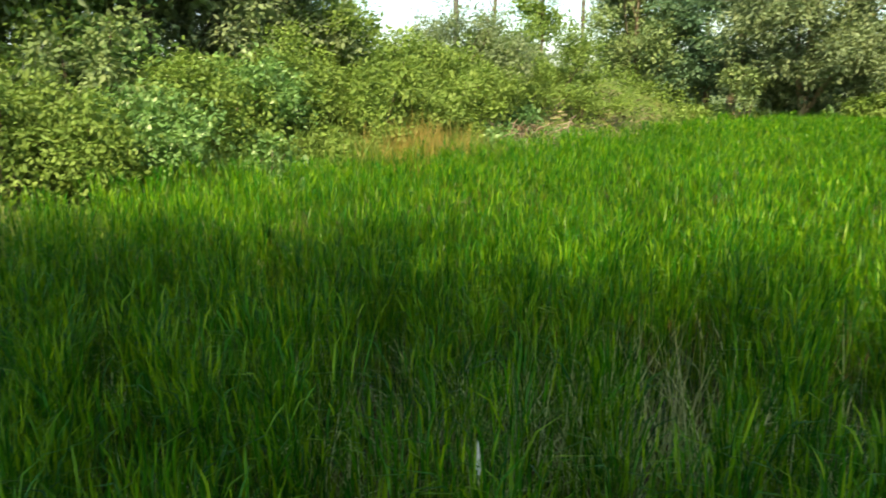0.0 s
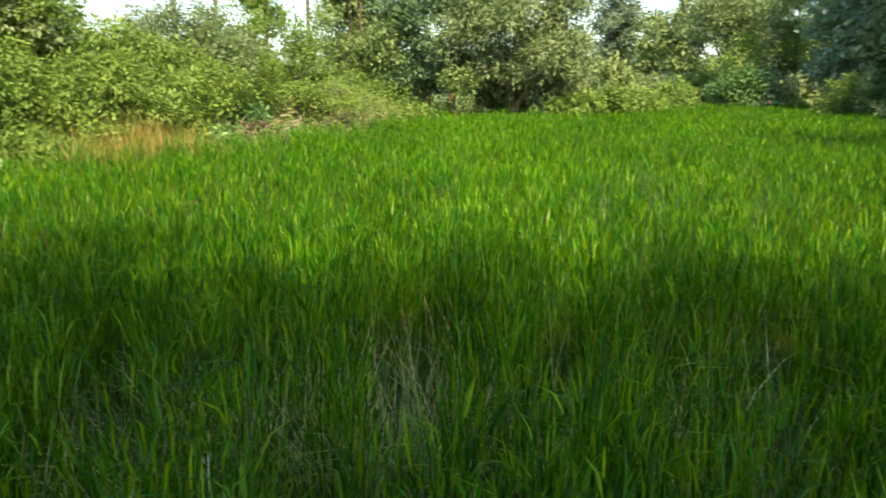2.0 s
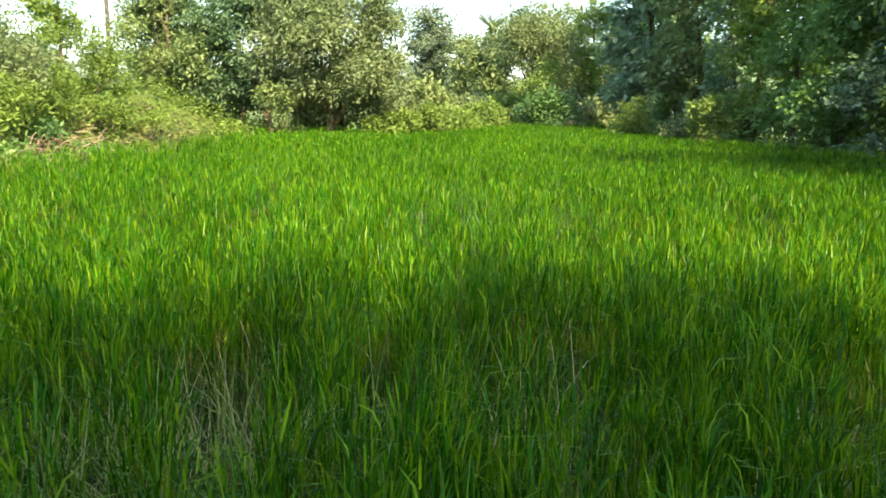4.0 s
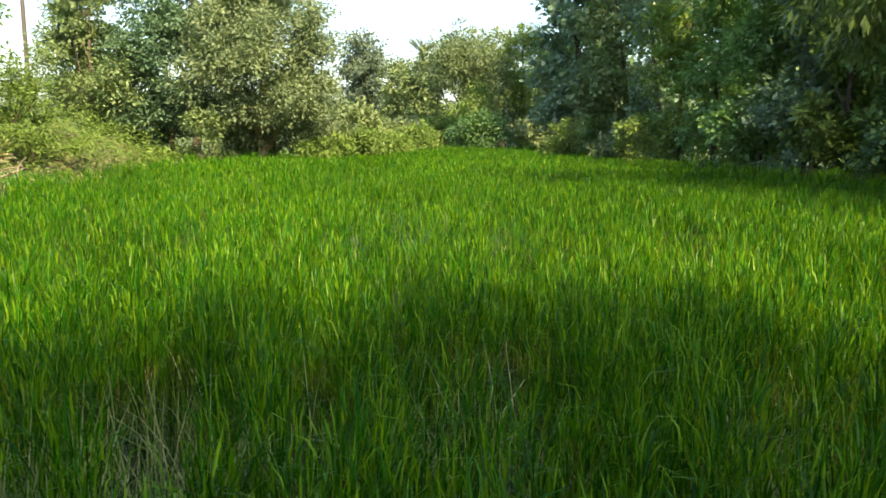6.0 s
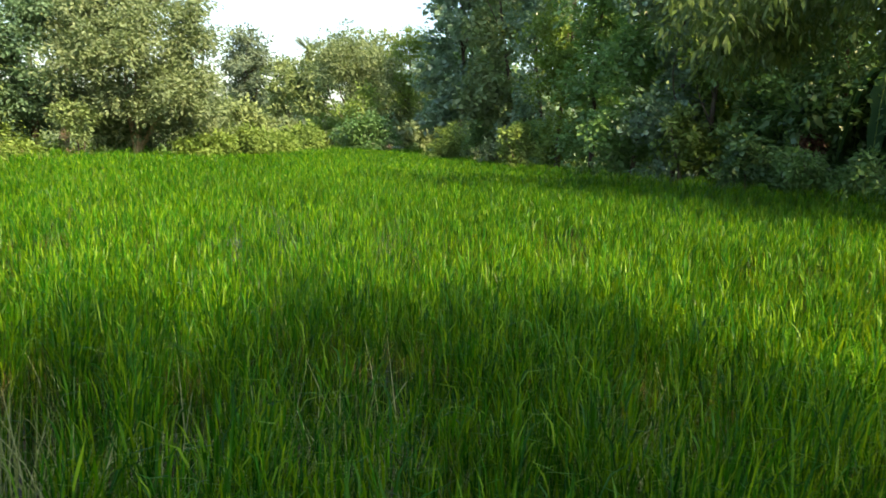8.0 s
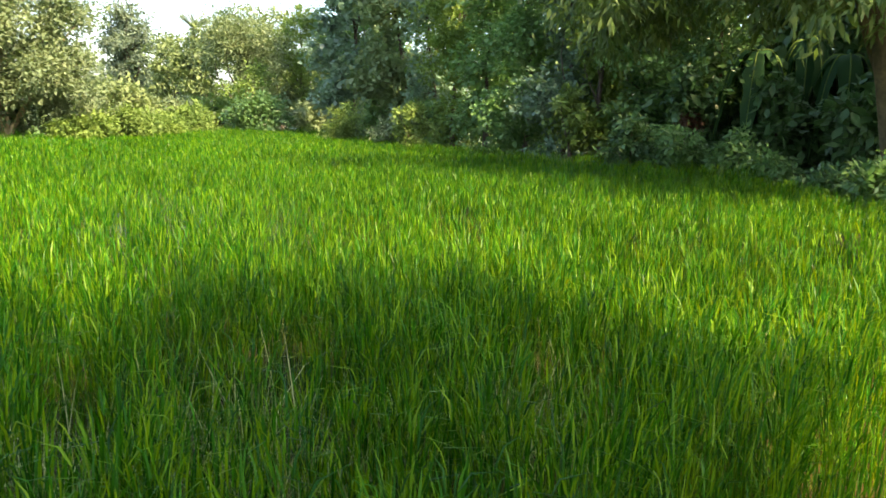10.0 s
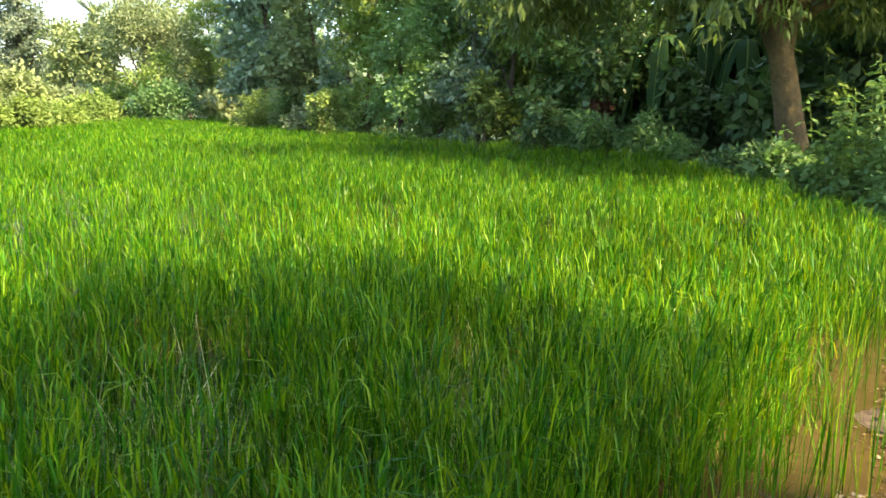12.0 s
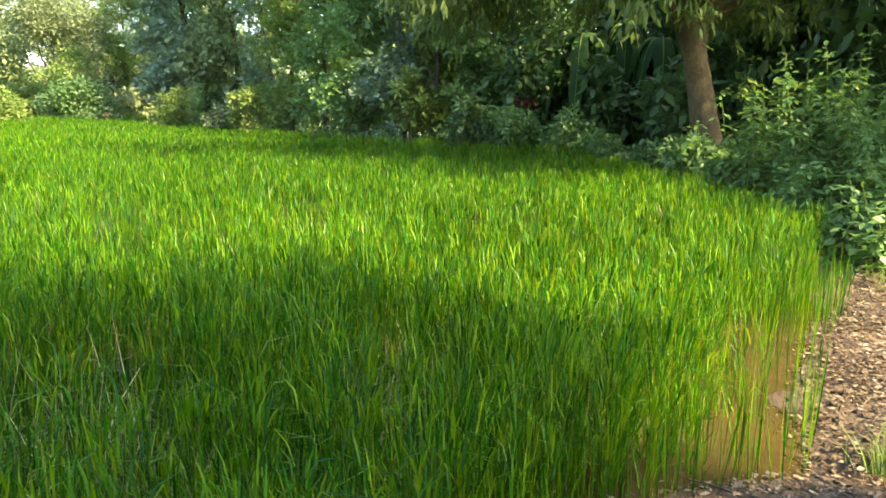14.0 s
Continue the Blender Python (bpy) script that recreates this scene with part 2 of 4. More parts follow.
def blade_arrays(x, y, z, az, length, lean, curl, width, segs, twist=0.5, r=rng):
    """Grass blades: strips that lean, then bow over towards their tips."""
    n = len(x)
    s = np.linspace(0, 1, segs + 1)
    h = length[:, None] * (lean[:, None] * s + curl[:, None] * s ** 2.6)
    zz = z[:, None] + length[:, None] * (s * (1 - 0.35 * lean[:, None] ** 2) - 0.55 * curl[:, None] * s ** 3.2)
    cx, cy = x[:, None] + np.cos(az)[:, None] * h, y[:, None] + np.sin(az)[:, None] * h
    fa = az + math.pi / 2 + r.normal(0, twist, n)
    prof = np.minimum(1.0, 0.55 + 1.6 * s) * (1 - s ** 2.2) + 0.02
    wx, wy = np.cos(fa)[:, None] * prof * width[:, None] / 2, np.sin(fa)[:, None] * prof * width[:, None] / 2
    left = np.stack([cx - wx, cy - wy, zz], 2)
    right = np.stack([cx + wx, cy + wy, zz], 2)
    v = np.stack([left, right], 2)[:, :-1].reshape(n, -1, 3)
    v = np.concatenate([v, np.stack([cx[:, -1], cy[:, -1], zz[:, -1]], 1)[:, None]], 1)
    tri = []
    for i in range(segs - 1):
        p = 2 * i
        tri += [(p, p + 1, p + 3), (p, p + 3, p + 2)]
    tri.append((2 * segs - 2, 2 * segs - 1, 2 * segs))
    f = (np.arange(n) * v.shape[1])[:, None, None] + np.array(tri)[None]
    return v.reshape(-1, 3), f.reshape(-1, 3)


# ---------------------------------------------------------------- the lie of the land
FIELD = np.array([(-7.5, 3.0), (-5.6, 4.6), (-3.5, 6.0), (-2.3, 7.5), (-0.2, 9.5), (0.95, 11.1), (2.8, 12.9), (4.8, 15.6), (6.7, 18.0), (9.9, 18.9),
                  (14.5, 20.8), (19.0, 23.6), (22.0, 22.4), (18.6, 16.6), (16.0, 12.0), (15.2, 10.0), (14.6, 7.8), (14.2, 5.4), (13.3, 3.0), (10.9, 1.25),
                  (7.6, -0.1), (6.4, -0.62), (5.2, -0.36), (4.2, -0.30), (3.35, -0.26), (2.9, 0.15), (2.4, 0.5), (1.2, 0.72), (0.0, 0.8), (-3.0, 1.0), (-7.5, 1.2)])


def outside(x, y):
    """Metres outside the paddy's edge; negative within."""
    x, y = np.asarray(x, float), np.asarray(y, float)
    a, b = FIELD, np.roll(FIELD, -1, 0)
    best = np.full(x.shape, 1e9)
    odd = np.zeros(x.shape, bool)
    for (ax, ay), (bx, by) in zip(a, b):
        ux, uy = bx - ax, by - ay
        s = np.clip(((x - ax) * ux + (y - ay) * uy) / (ux * ux + uy * uy), 0, 1)
        best = np.minimum(best, np.hypot(x - ax - s * ux, y - ay - s * uy))
        cross = (ay > y) != (by > y)
        with np.errstate(divide="ignore", invalid="ignore"):
            odd ^= cross & (x < (bx - ax) * (y - ay) / (by - ay if by != ay else 1e-9) + ax)
    return np.where(odd, -best, best)


def step(a, b, v):
    s = np.clip((v - a) / (b - a), 0, 1)
    return s * s * (3 - 2 * s)


def wave(x, y):
    return 0.5 * np.sin(x * 1.7 + 0.6 * np.sin(y * 2.3)) * np.cos(y * 1.9 + 0.8 * np.sin(x * 1.3)) + 0.3 * np.sin(x * 4.1 + y * 2.7) * np.cos(y * 5.3 - x * 1.2)


def height(x, y):
    x, y = np.asarray(x, float), np.asarray(y, float)
    d = outside(x, y)
    along = (x + 3.5) * 0.65 + (y - 6.0) * 0.76
    west = (x + 3.5) * -0.76 + (y - 6.0) * 0.65
    bank = step(19.5, 15.5, along) * step(-2.0, 1.0, west) * step(-9.0, -4.0, along)
    z = -0.05 + 0.02 * wave(x * 2, y * 2) + 0.18 * step(-0.55, 0.5, d) + 0.18 * step(0.6, 2.5, d) * step(-6, 3, y)
    z = z + 0.035 * wave(x * 2.6 + 1, y * 2.6) * step(-0.9, -0.2, d) * step(1.6, 0.6, d)
    z = z + bank * 1.35 * step(0.15, 3.6, d) + 0.05 * wave(x, y) * step(0, 1, d)
    return z


def ground_at(x, y):
    return float(height(np.array([x]), np.array([y]))[0])


def spot(yaw, dist):
    """The place dist metres from the camera's stand, yaw degrees to the left of +y."""
    a = radians(yaw)
    return -dist * math.sin(a), dist * math.cos(a)


def axis_steps(lo, hi, fine):
    inner = np.arange(lo, hi + fine / 2, fine)
    grow = np.cumsum(0.3 * 1.28 ** np.arange(1, 26))
    return np.concatenate([lo - grow[::-1], inner, hi + grow])


gx, gy = axis_steps(-12, 21, 0.3), axis_steps(-4, 26, 0.3)
gx = np.unique(np.round(np.concatenate([gx, np.arange(2.34, 7.0, 0.1)]), 3))
gy = np.unique(np.round(np.concatenate([gy, np.arange(-1.36, 1.0, 0.1)]), 3))
X, Y = np.meshgrid(gx, gy)
Zg = height(X, Y)
vg = np.stack([X, Y, Zg], 2).reshape(-1, 3)
nx, ny = len(gx), len(gy)
ii, jj = np.meshgrid(np.arange(nx - 1), np.arange(ny - 1))
q0 = (jj * nx + ii).ravel()
fg = np.concatenate([np.stack([q0, q0 + 1, q0 + nx + 1], 1), np.stack([q0, q0 + nx + 1, q0 + nx], 1)])
ground_mesh = mesh_of("ground", vg, fg, GROUND)
ground_mesh.polygons.foreach_set("use_smooth", np.ones(len(fg), bool))
dist_out = outside(X, Y)
turf = step(1.2, 2.4, dist_out + 0.5 * wave(X * 1.3, Y * 1.3)) + step(0.2, 0.6, dist_out) * step(2.0, 4.0, Y) * 0.7
att = ground_mesh.attributes.new("turf", "FLOAT", "POINT")
att.data.foreach_set("value", np.clip(turf, 0, 1).astype(np.float32).ravel())
tagged(new("ground", ground_mesh), "brown mud and rough green turf around the paddy", "ground", kind="structure")

wv = np.concatenate([np.column_stack([FIELD * 1.0, np.full(len(FIELD), 0.012)]), [[4.0, 6.0, 0.012]]])
wf = [(i, (i + 1) % len(FIELD), len(FIELD)) for i in range(len(FIELD))]
wm = mesh_of("water", wv, np.array(wf)[:, ::-1], WATER)
tagged(new("water", wm), "shallow brown muddy water between the rice", "water", kind="structure")


# ---------------------------------------------------------------- rice
GAPS = [(-0.11, 2.9, 0.36), (0.26, 2.62, 0.42), (0.54, 2.6, 0.5), (0.95, 2.7, 0.5), (-0.37, 2.4, 0.3), (-1.3, 3.3, 0.36), (-0.75, 3.5, 0.3), (1.67, 2.3, 0.42), (1.72, 1.82, 0.42), (2.65, 1.5, 0.38),
        (2.5, 1.28, 0.36), (4.0, 0.85, 0.25), (-0.8, 1.9, 0.3), (0.08, 1.85, 0.12)]


def bare(x, y):
    g = np.zeros(np.shape(x))
    for cx, cy, cr in GAPS:
        g = np.maximum(g, step(cr, cr * 0.45, np.hypot(x - cx, y - cy)))
    return g


def rice_zone(r, near, far, per_m2, blades, segs, wide, spread, rim=99.0):
    """Hills of rice: leaf blades that leave the tillers at many heights and end near one level."""
    box = (FIELD.min(0), FIELD.max(0))
    n = int(per_m2 * np.prod(box[1] - box[0]))
    x, y = r.uniform(box[0][0], box[1][0], n), r.uniform(box[0][1], box[1][1], n)
    d = np.hypot(x, y)
    yaw = np.degrees(np.arctan2(-x, y))
    inside = outside(x, y)
    keep = (d >= near) & (d < far) & (yaw < 48) & (yaw > -112) & (inside < -0.03) & (r.random(n) > 0.82 * bare(x, y))
    # the crop thins out towards the muddy corner
    thin = step(0.8, 0.35, -inside) * step(3.1, 3.6, x) * step(5.9, 5.1, x) * step(1.6, 0.5, y)
    keep &= (r.random(n) > 0.86 * thin) & ((x < 2.7) | (y > 3) | (inside < -0.26))
    keep &= (inside > -rim) & ((rim > 9) | (x > 2.0))
    x, y = x[keep], y[keep]
    size = 1 + 0.06 * wave(x * 0.9, y * 0.9) + r.normal(0, 0.04, len(x))
    m = blades
    rep = lambda a: np.repeat(a, m)
    k = len(x) * m
    az = r.uniform(0, 6.283, k)
    tip = 0.83 * rep(size) * (1 - spread * r.random(k) ** 1.2)
    L = np.minimum(tip, r.uniform(0.07, 0.17, k) * (1 - 0.15 * (near > 6)))
    start = tip - L
    lean = np.abs(r.normal(0.0, 0.20, k)) + 0.02
    curl = np.where(r.random(k) < 0.24, r.uniform(0.35, 1.0, k), np.abs(r.normal(0, 0.15, k)))
    off = 0.015 + 0.10 * start * r.random(k)
    bx, by = rep(x) + np.cos(az) * off + r.normal(0, 0.022, k), rep(y) + np.sin(az) * off + r.normal(0, 0.022, k)
    return blade_arrays(bx, by, height(bx, by) + start, az, L * (1 + 0.25 * curl), lean, curl, wide * r.uniform(0.65, 1.25, k), segs, r=r)


def tillers(r, near, far, per_m2):
    """The upright lower stalks that the blades grow from."""
    box = (FIELD.min(0), FIELD.max(0))
    n = int(per_m2 * np.prod(box[1] - box[0]))
    x, y = r.uniform(box[0][0], box[1][0], n), r.uniform(box[0][1], box[1][1], n)
    d = np.hypot(x, y)
    inside = outside(x, y)
    keep = (d >= near) & (d < far) & (inside < -0.03) & (r.random(n) > 0.3 * bare(x, y)) & (y > -1)
    keep &= r.random(n) > 0.8 * step(0.8, 0.35, -inside) * step(3.1, 3.6, x) * step(5.9, 5.1, x) * step(1.6, 0.5, y)
    x, y = x[keep], y[keep]
    k = len(x)
    return blade_arrays(x, y, height(x, y), r.uniform(0, 6.283, k), r.uniform(0.28, 0.60, k), np.abs(r.normal(0, 0.10, k)), np.zeros(k), np.full(k, 0.007), 2, r=r)


rr = np.random.default_rng(21)
rice = joined([tillers(rr, 0.6, 7.0, 430), rice_zone(rr, 1.5, 8.0, 50, 44, 2, 0.0070, 0.85, 0.55), rice_zone(rr, 0.6, 3.6, 46, 92, 2, 0.0078, 0.76), rice_zone(rr, 3.6, 7.0, 48, 42, 2, 0.0078, 0.5),
               rice_zone(rr, 7.0, 12.5, 62, 24, 2, 0.0085, 0.26), rice_zone(rr, 12.5, 34.0, 38, 16, 2, 0.0135, 0.15)])
tagged(new("rice_crop", mesh_of("rice_crop", *rice, RICE)), "dense knee-high bright green rice blades standing in the paddy", "rice", kind="stuff")


def straw_arrays(r, n):
    P = []
    for cx, cy, cr in GAPS:
        k = int(n * cr * cr)
        x, y = cx + r.normal(0, cr * 0.6, k), cy + r.normal(0, cr * 0.5, k)
        P.append(blade_arrays(x, y, height(x, y) + 0.0, r.uniform(0, 6.28, k), r.uniform(0.40, 0.76, k), r.uniform(0.05, 0.45, k),
                              r.uniform(0, 1.0, k) ** 2, r.uniform(0.005, 0.008, k), 4, r=r))
    k = 300
    x, y = r.uniform(-5, 7, k), r.uniform(0.9, 6, k)
    ok = outside(x, y) < -0.1
    x, y = x[ok], y[ok]
    k = len(x)
    P.append(blade_arrays(x, y, height(x, y) + 0.1, r.uniform(0, 6.28, k), r.uniform(0.35, 0.6, k), r.uniform(0.1, 0.5, k), r.uniform(0.1, 0.8, k), r.uniform(0.004, 0.008, k), 4, r=r))
    return joined(P)


tagged(new("dry_straw", mesh_of("dry_straw", *straw_arrays(rr, 700), STRAW)), "withered straw-coloured stalks in gaps of the rice", "straw", kind="stuff")


# ---------------------------------------------------------------- plants
def thing(name, x, y, label, category, group="", z=None):
    ob = new(name)
    ob.location = (x, y, ground_at(x, y) - 0.02 if z is None else z)
    ob.empty_display_size = 0.2
    return tagged(ob, label, category, group)


def masses(r, n, w, d, lo, hi, rad, boxy=False):
    """n rounded masses inside an egg-shaped or a box-shaped outline, w by d wide, from lo to hi."""
    out = []
    for i in range(n):
        v = r.uniform(-1, 1, 3) if boxy else unit(r.normal(size=3)) * r.uniform(0.2, 1.0) ** 0.5
        q = rad * r.uniform(0.65, 1.3)
        zc, zr = (lo + hi) / 2, (hi - lo) / 2
        out.append((v[0] * max(w / 2 - q * 0.6, 0.05), v[1] * max(d / 2 - q * 0.6, 0.05), zc + v[2] * max(zr - q * 0.6, 0.05), q, q, q * 0.85))
    return out


def shrub(x, y, w, d, h, leaf, mat, seed, label, category="shrub", wide=0.5, cover=1.0, n=7, fine=False, droop=0.3, stems=3, group="", name="shrub", lo=0.05):
    r = np.random.default_rng(seed)
    ob = thing(name, x, y, label, category, group)
    bl = masses(r, n, w, d, lo, h, min(w, d, h) * 0.30)
    part("foliage", mesh_of("foliage", *crown_arrays(bl, leaf, wide, cover, droop, fine, r=r), mat), ob)
    for i in range(stems):
        b = bl[i % len(bl)]
        p = bent((r.normal(0, 0.06), r.normal(0, 0.06), -0.05), (b[0], b[1], b[2] + b[5] * 0.5), 0.06, 6, r)
        part("stem", mesh_of("stem", *tube_arrays(p, np.linspace(0.022, 0.006, 6) * (0.6 + h * 0.4), 5, r=r), BARK), ob)
    return ob


def tree(x, y, h, crown_w, crown_lo, trunk_r, leaf, mat, seed, label, wide=0.5, cover=0.9, n=16, lean=(0, 0), bark=BARK, fine=False,
         limbs=6, droop=0.3, blob=0.24, clumps=11, fork=0.45, category="tree", crown_d=None, shift=(0, 0), boxy=False, sprigs=7):
    r = np.random.default_rng(seed)
    ob = thing("tree", x, y, label, category)
    top = np.array((lean[0] * h, lean[1] * h, h * 0.80))
    trunk = bent((0, 0, -0.15), top, 0.02 * h, 10, r)
    rad = np.linspace(1, 0.28, 10) ** 0.9 * trunk_r
    rad[0] *= 1.45
    rad[1] *= 1.12
    stem_ob = part("trunk", mesh_of("trunk", *tube_arrays(trunk, rad, 10, r=r), bark), ob)
    bl = [(b[0] + top[0] * 0.8 + shift[0], b[1] + top[1] * 0.8 + shift[1], *b[2:]) for b in masses(r, n, crown_w, crown_d or crown_w, crown_lo, h, crown_w * blob, boxy)]
    for i in range(limbs):
        b = bl[i % len(bl)]
        k = int(10 * min(0.95, fork + 0.4 * i / max(1, limbs))) - 1
        p = bent(trunk[k], (b[0], b[1], b[2]), 0.05 * h * 0.5, 7, r)
        part("limb", mesh_of("limb", *tube_arrays(p, np.linspace(rad[k] * 0.55, trunk_r * 0.07, 7), 6, r=r), bark), stem_ob)
    part("crown", mesh_of("crown", *crown_arrays(bl, leaf, wide, cover, droop, fine, clumps, r, sprigs), mat), ob)
    return ob


# the sunlit bank: tall growth where it comes nearest
def polar_tree(yaw, dist, *a, **k):
    return tree(*spot(yaw, dist), *a, **k)


def polar_shrub(yaw, dist, *a, **k):
    return shrub(*spot(yaw, dist), *a, **k)


LEFT = [(35, 9.6, 3.0, 6.0, OLIVE, 0.09, 0.5), (30, 9.8, 2.4, 5.6, FRESH, 0.075, 0.5), (25.5, 10.0, 2.2, 5.4, VINE, 0.085, 0.6), (20.5, 10.6, 2.6, 5.2, PALE, 0.11, 0.8),
        (16.0, 11.2, 2.2, 5.0, OLIVE, 0.085, 0.5), (12.6, 11.8, 1.8, 4.2, FRESH, 0.08, 0.5), (9.6, 12.4, 1.4, 3.0, OLIVE, 0.085, 0.5)]
for i, (yaw, dist, w, h, mat, leaf, wide) in enumerate(LEFT):
    polar_tree(yaw, dist, h - ground_at(*spot(yaw, dist)), w, 0.05, 0.09, leaf, mat, 100 + i, "bushy tree tangled with creepers on the bank", wide=wide, n=20, blob=0.24, boxy=True, cover=0.6, crown_d=1.8)
polar_tree(11.4, 14.4, 6.0, 2.4, 2.4, 0.11, 0.11, OLIVE, 115, "slender tree with a pale brown trunk on the bank", bark=BARK_PALE, n=10, cover=0.6)
for i, (yaw, dist) in enumerate(((40, 13), (32, 14), (25, 14.5), (18, 15.5))):
    polar_tree(yaw, dist, 7.0, 4.6, 0.2, 0.16, 0.20, OLIVE, 120 + i, "tall leafy tree behind the bank", n=18, cover=0.5, boxy=True, crown_d=2.5)

BANK = [(30, 8.3, 1.7, 1.3, WEED, 0.065), (26, 8.2, 1.6, 1.2, FRESH, 0.06), (21.5, 8.6, 1.7, 1.3, VINE, 0.065), (17.5, 9.2, 1.7, 1.4, FRESH, 0.06), (14, 9.7, 1.7, 1.4, VINE, 0.065),
        (11.5, 10.2, 1.6, 1.4, FRESH, 0.065), (10.0, 9.5, 1.1, 0.8, FRESH, 0.065), (13.6, 8.9, 1.2, 0.8, VINE, 0.065), (6.2, 10.1, 1.2, 0.7, WEED, 0.065), (8.5, 10.7, 1.7, 1.4, WEED, 0.065), (24, 9.2, 1.6, 1.6, PALE, 0.075)]
for i, (yaw, dist, w, h, mat, leaf) in enumerate(BANK):
    polar_shrub(yaw, dist, w, w * 0.8, h, leaf, mat, 200 + i, "leafy green bush grown over with creepers on the bank", group="bushes on the bank", n=11, cover=0.43)

RIDGE = [(12.5, 12.0, 2.4, 2.2, OLIVE, 0.08), (9, 12.2, 2.0, 1.5, FRESH, 0.075), (6, 12.6, 2.0, 1.25, FRESH, 0.09), (3, 13.0, 2.2, 1.15, WEED, 0.075), (0, 13.4, 2.2, 1.1, FRESH, 0.09), (-3.5, 14.2, 2.2, 1.25, OLIVE, 0.075),
         (-6.5, 15.2, 2.2, 1.05, FRESH, 0.085), (-9.2, 17.4, 1.6, 0.5, FRESH, 0.09), (-6.0, 13.5, 1.2, 0.6, DEEP, 0.08), (5.5, 10.8, 1.7, 1.2, FRESH, 0.08)]
RIDGE_MORE = [(1.5, 11.8, 1.6, 0.9, WEED, 0.09), (-1.5, 12.2, 1.6, 0.9, FRESH, 0.09), (-17.5, 19.6, 1.6, 0.6, FRESH, 0.09)]
for i, (yaw, dist, w, h, mat, leaf) in enumerate(RIDGE + RIDGE_MORE):
    polar_shrub(yaw, dist, w, w * 0.9, h, leaf, mat, 230 + i, "sunlit yellowish-green bush on top of the bank", group="bushes on the bank", n=9, cover=0.5)

SLOPE = [(2.6, 11.4, 1.7, 1.0, WEED), (0.6, 12.2, 1.8, 1.1, FRESH), (-1.6, 12.9, 1.9, 1.2, WEED), (-3.6, 13.6, 1.9, 1.2, FRESH), (-5.6, 14.3, 2.0, 1.0, WEED), (-7.8, 15.0, 2.0, 0.95, FRESH), (-9.8, 15.8, 2.0, 0.8, WEED),
         (-11.8, 16.8, 2.0, 0.65, FRESH), (-1.0, 14.6, 2.2, 1.5, OLIVE), (-4.6, 15.6, 2.4, 1.5, FRESH), (-8.4, 17.0, 2.6, 1.5, WEED), (4.4, 11.6, 1.6, 1.3, FRESH), (-8.6, 13.6, 1.0, 0.5, VINE), (-3.4, 12.2, 1.1, 0.65, VINE)]
for i, (yaw, dist, w, h, mat) in enumerate(SLOPE):
    polar_shrub(yaw, dist, w, w * 0.7, h, 0.075, mat, 600 + i, "soft mound of fine-leaved green weeds on the bank", group="weed mounds on the bank", n=10, cover=0.42, wide=0.42)

LOW = [(-8.6, 12.6, 0.8, 0.5, FRESH, 0.08), (-11.5, 13.5, 0.7, 0.6, VINE, 0.10), (-14.2, 14.4, 0.6, 0.35, FRESH, 0.08), (-16.5, 16.4, 1.2, 0.6, WEED, 0.10), (-2.5, 11.4, 1.1, 0.6, WEED, 0.08), (4, 10.1, 1.2, 0.8, FRESH, 0.08)]
for i, (yaw, dist, w, h, mat, leaf) in enumerate(LOW):
    polar_shrub(yaw, dist, w, w * 0.8, h, leaf, mat, 260 + i, "low green bush at the foot of the bank", group="bushes on the bank", n=6, stems=2)

polar_shrub(10.9, 8.7, 0.5, 0.4, 0.55, 0.15, DEEP, 280, "small plant with large dark leaves at the paddy's edge", "plant", 0.6, 0.7, 4, True, 0.5, 2, name="broadleaf_plant")
polar_tree(-3.7, 23, 6.6, 1.9, 3.0, 0.06, 0.12, PALE, 301, "thin-crowned tree standing behind the bank", cover=0.5, n=14)
polar_tree(-7.2, 21, 3.5, 2.0, 0.3, 0.05, 0.11, FRESH, 302, "small light green tree behind the bank", cover=0.7, n=16)
polar_tree(-14.0, 22, 4.2, 3.2, 0.0, 0.07, 0.11, PALE, 303, "light green tree behind the bank", n=24, blob=0.2, cover=0.7)
polar_tree(-13.8, 27, 8.4, 2.6, 0.6, 0.12, 0.16, OLIVE, 304, "tall slim tree behind the bank", n=30, blob=0.2, cover=0.7)
polar_tree(-20.2, 27, 8.6, 2.4, 3.0, 0.15, 0.20, FAR_HAZE, 305, "tall dark tree behind the spreading tree", n=12)

# the spreading tree at the far edge, and the growth beside it
polar_tree(-25.0, 21.6, 5.9, 4.7, -0.3, 0.12, 0.105, OLIVE, 310, "broad bushy tree with dense olive-green crown", n=84, limbs=9, bark=BARK_PALE, blob=0.14, fork=0.2, cover=0.62)
polar_tree(-18.6, 22.4, 5.5, 3.6, -0.6, 0.10, 0.12, BLUEGREEN, 311, "dark green bushy tree beside the spreading tree", n=44, blob=0.17, cover=0.75)
polar_shrub(-21.3, 20.4, 1.4, 1.0, 1.7, 0.13, PALE, 312, "grey-leaved bush under the tree", lo=0.8, cover=0.7)
FAR_SIDE = [(-26, 20.2, 1.6, 0.9, VINE), (-28, 20.6, 2.0, 1.2, FRESH), (-30.2, 21.0, 1.8, 1.5, FRESH), (-32, 21.6, 1.8, 1.6, WEED), (-34.0, 24.4, 2.0, 1.4, FRESH), (-36.2, 27.4, 2.2, 1.5, WEED),
            (-24, 22.5, 2.4, 1.5, DEEP), (-29, 24, 2.6, 2.0, OLIVE)]
for i, (yaw, dist, w, h, mat) in enumerate(FAR_SIDE):
    polar_shrub(yaw, dist, w, w * 0.8, h, 0.11, mat, 320 + i, "yellow-green bush along the far side of the paddy", group="bushes along the far side", n=8)
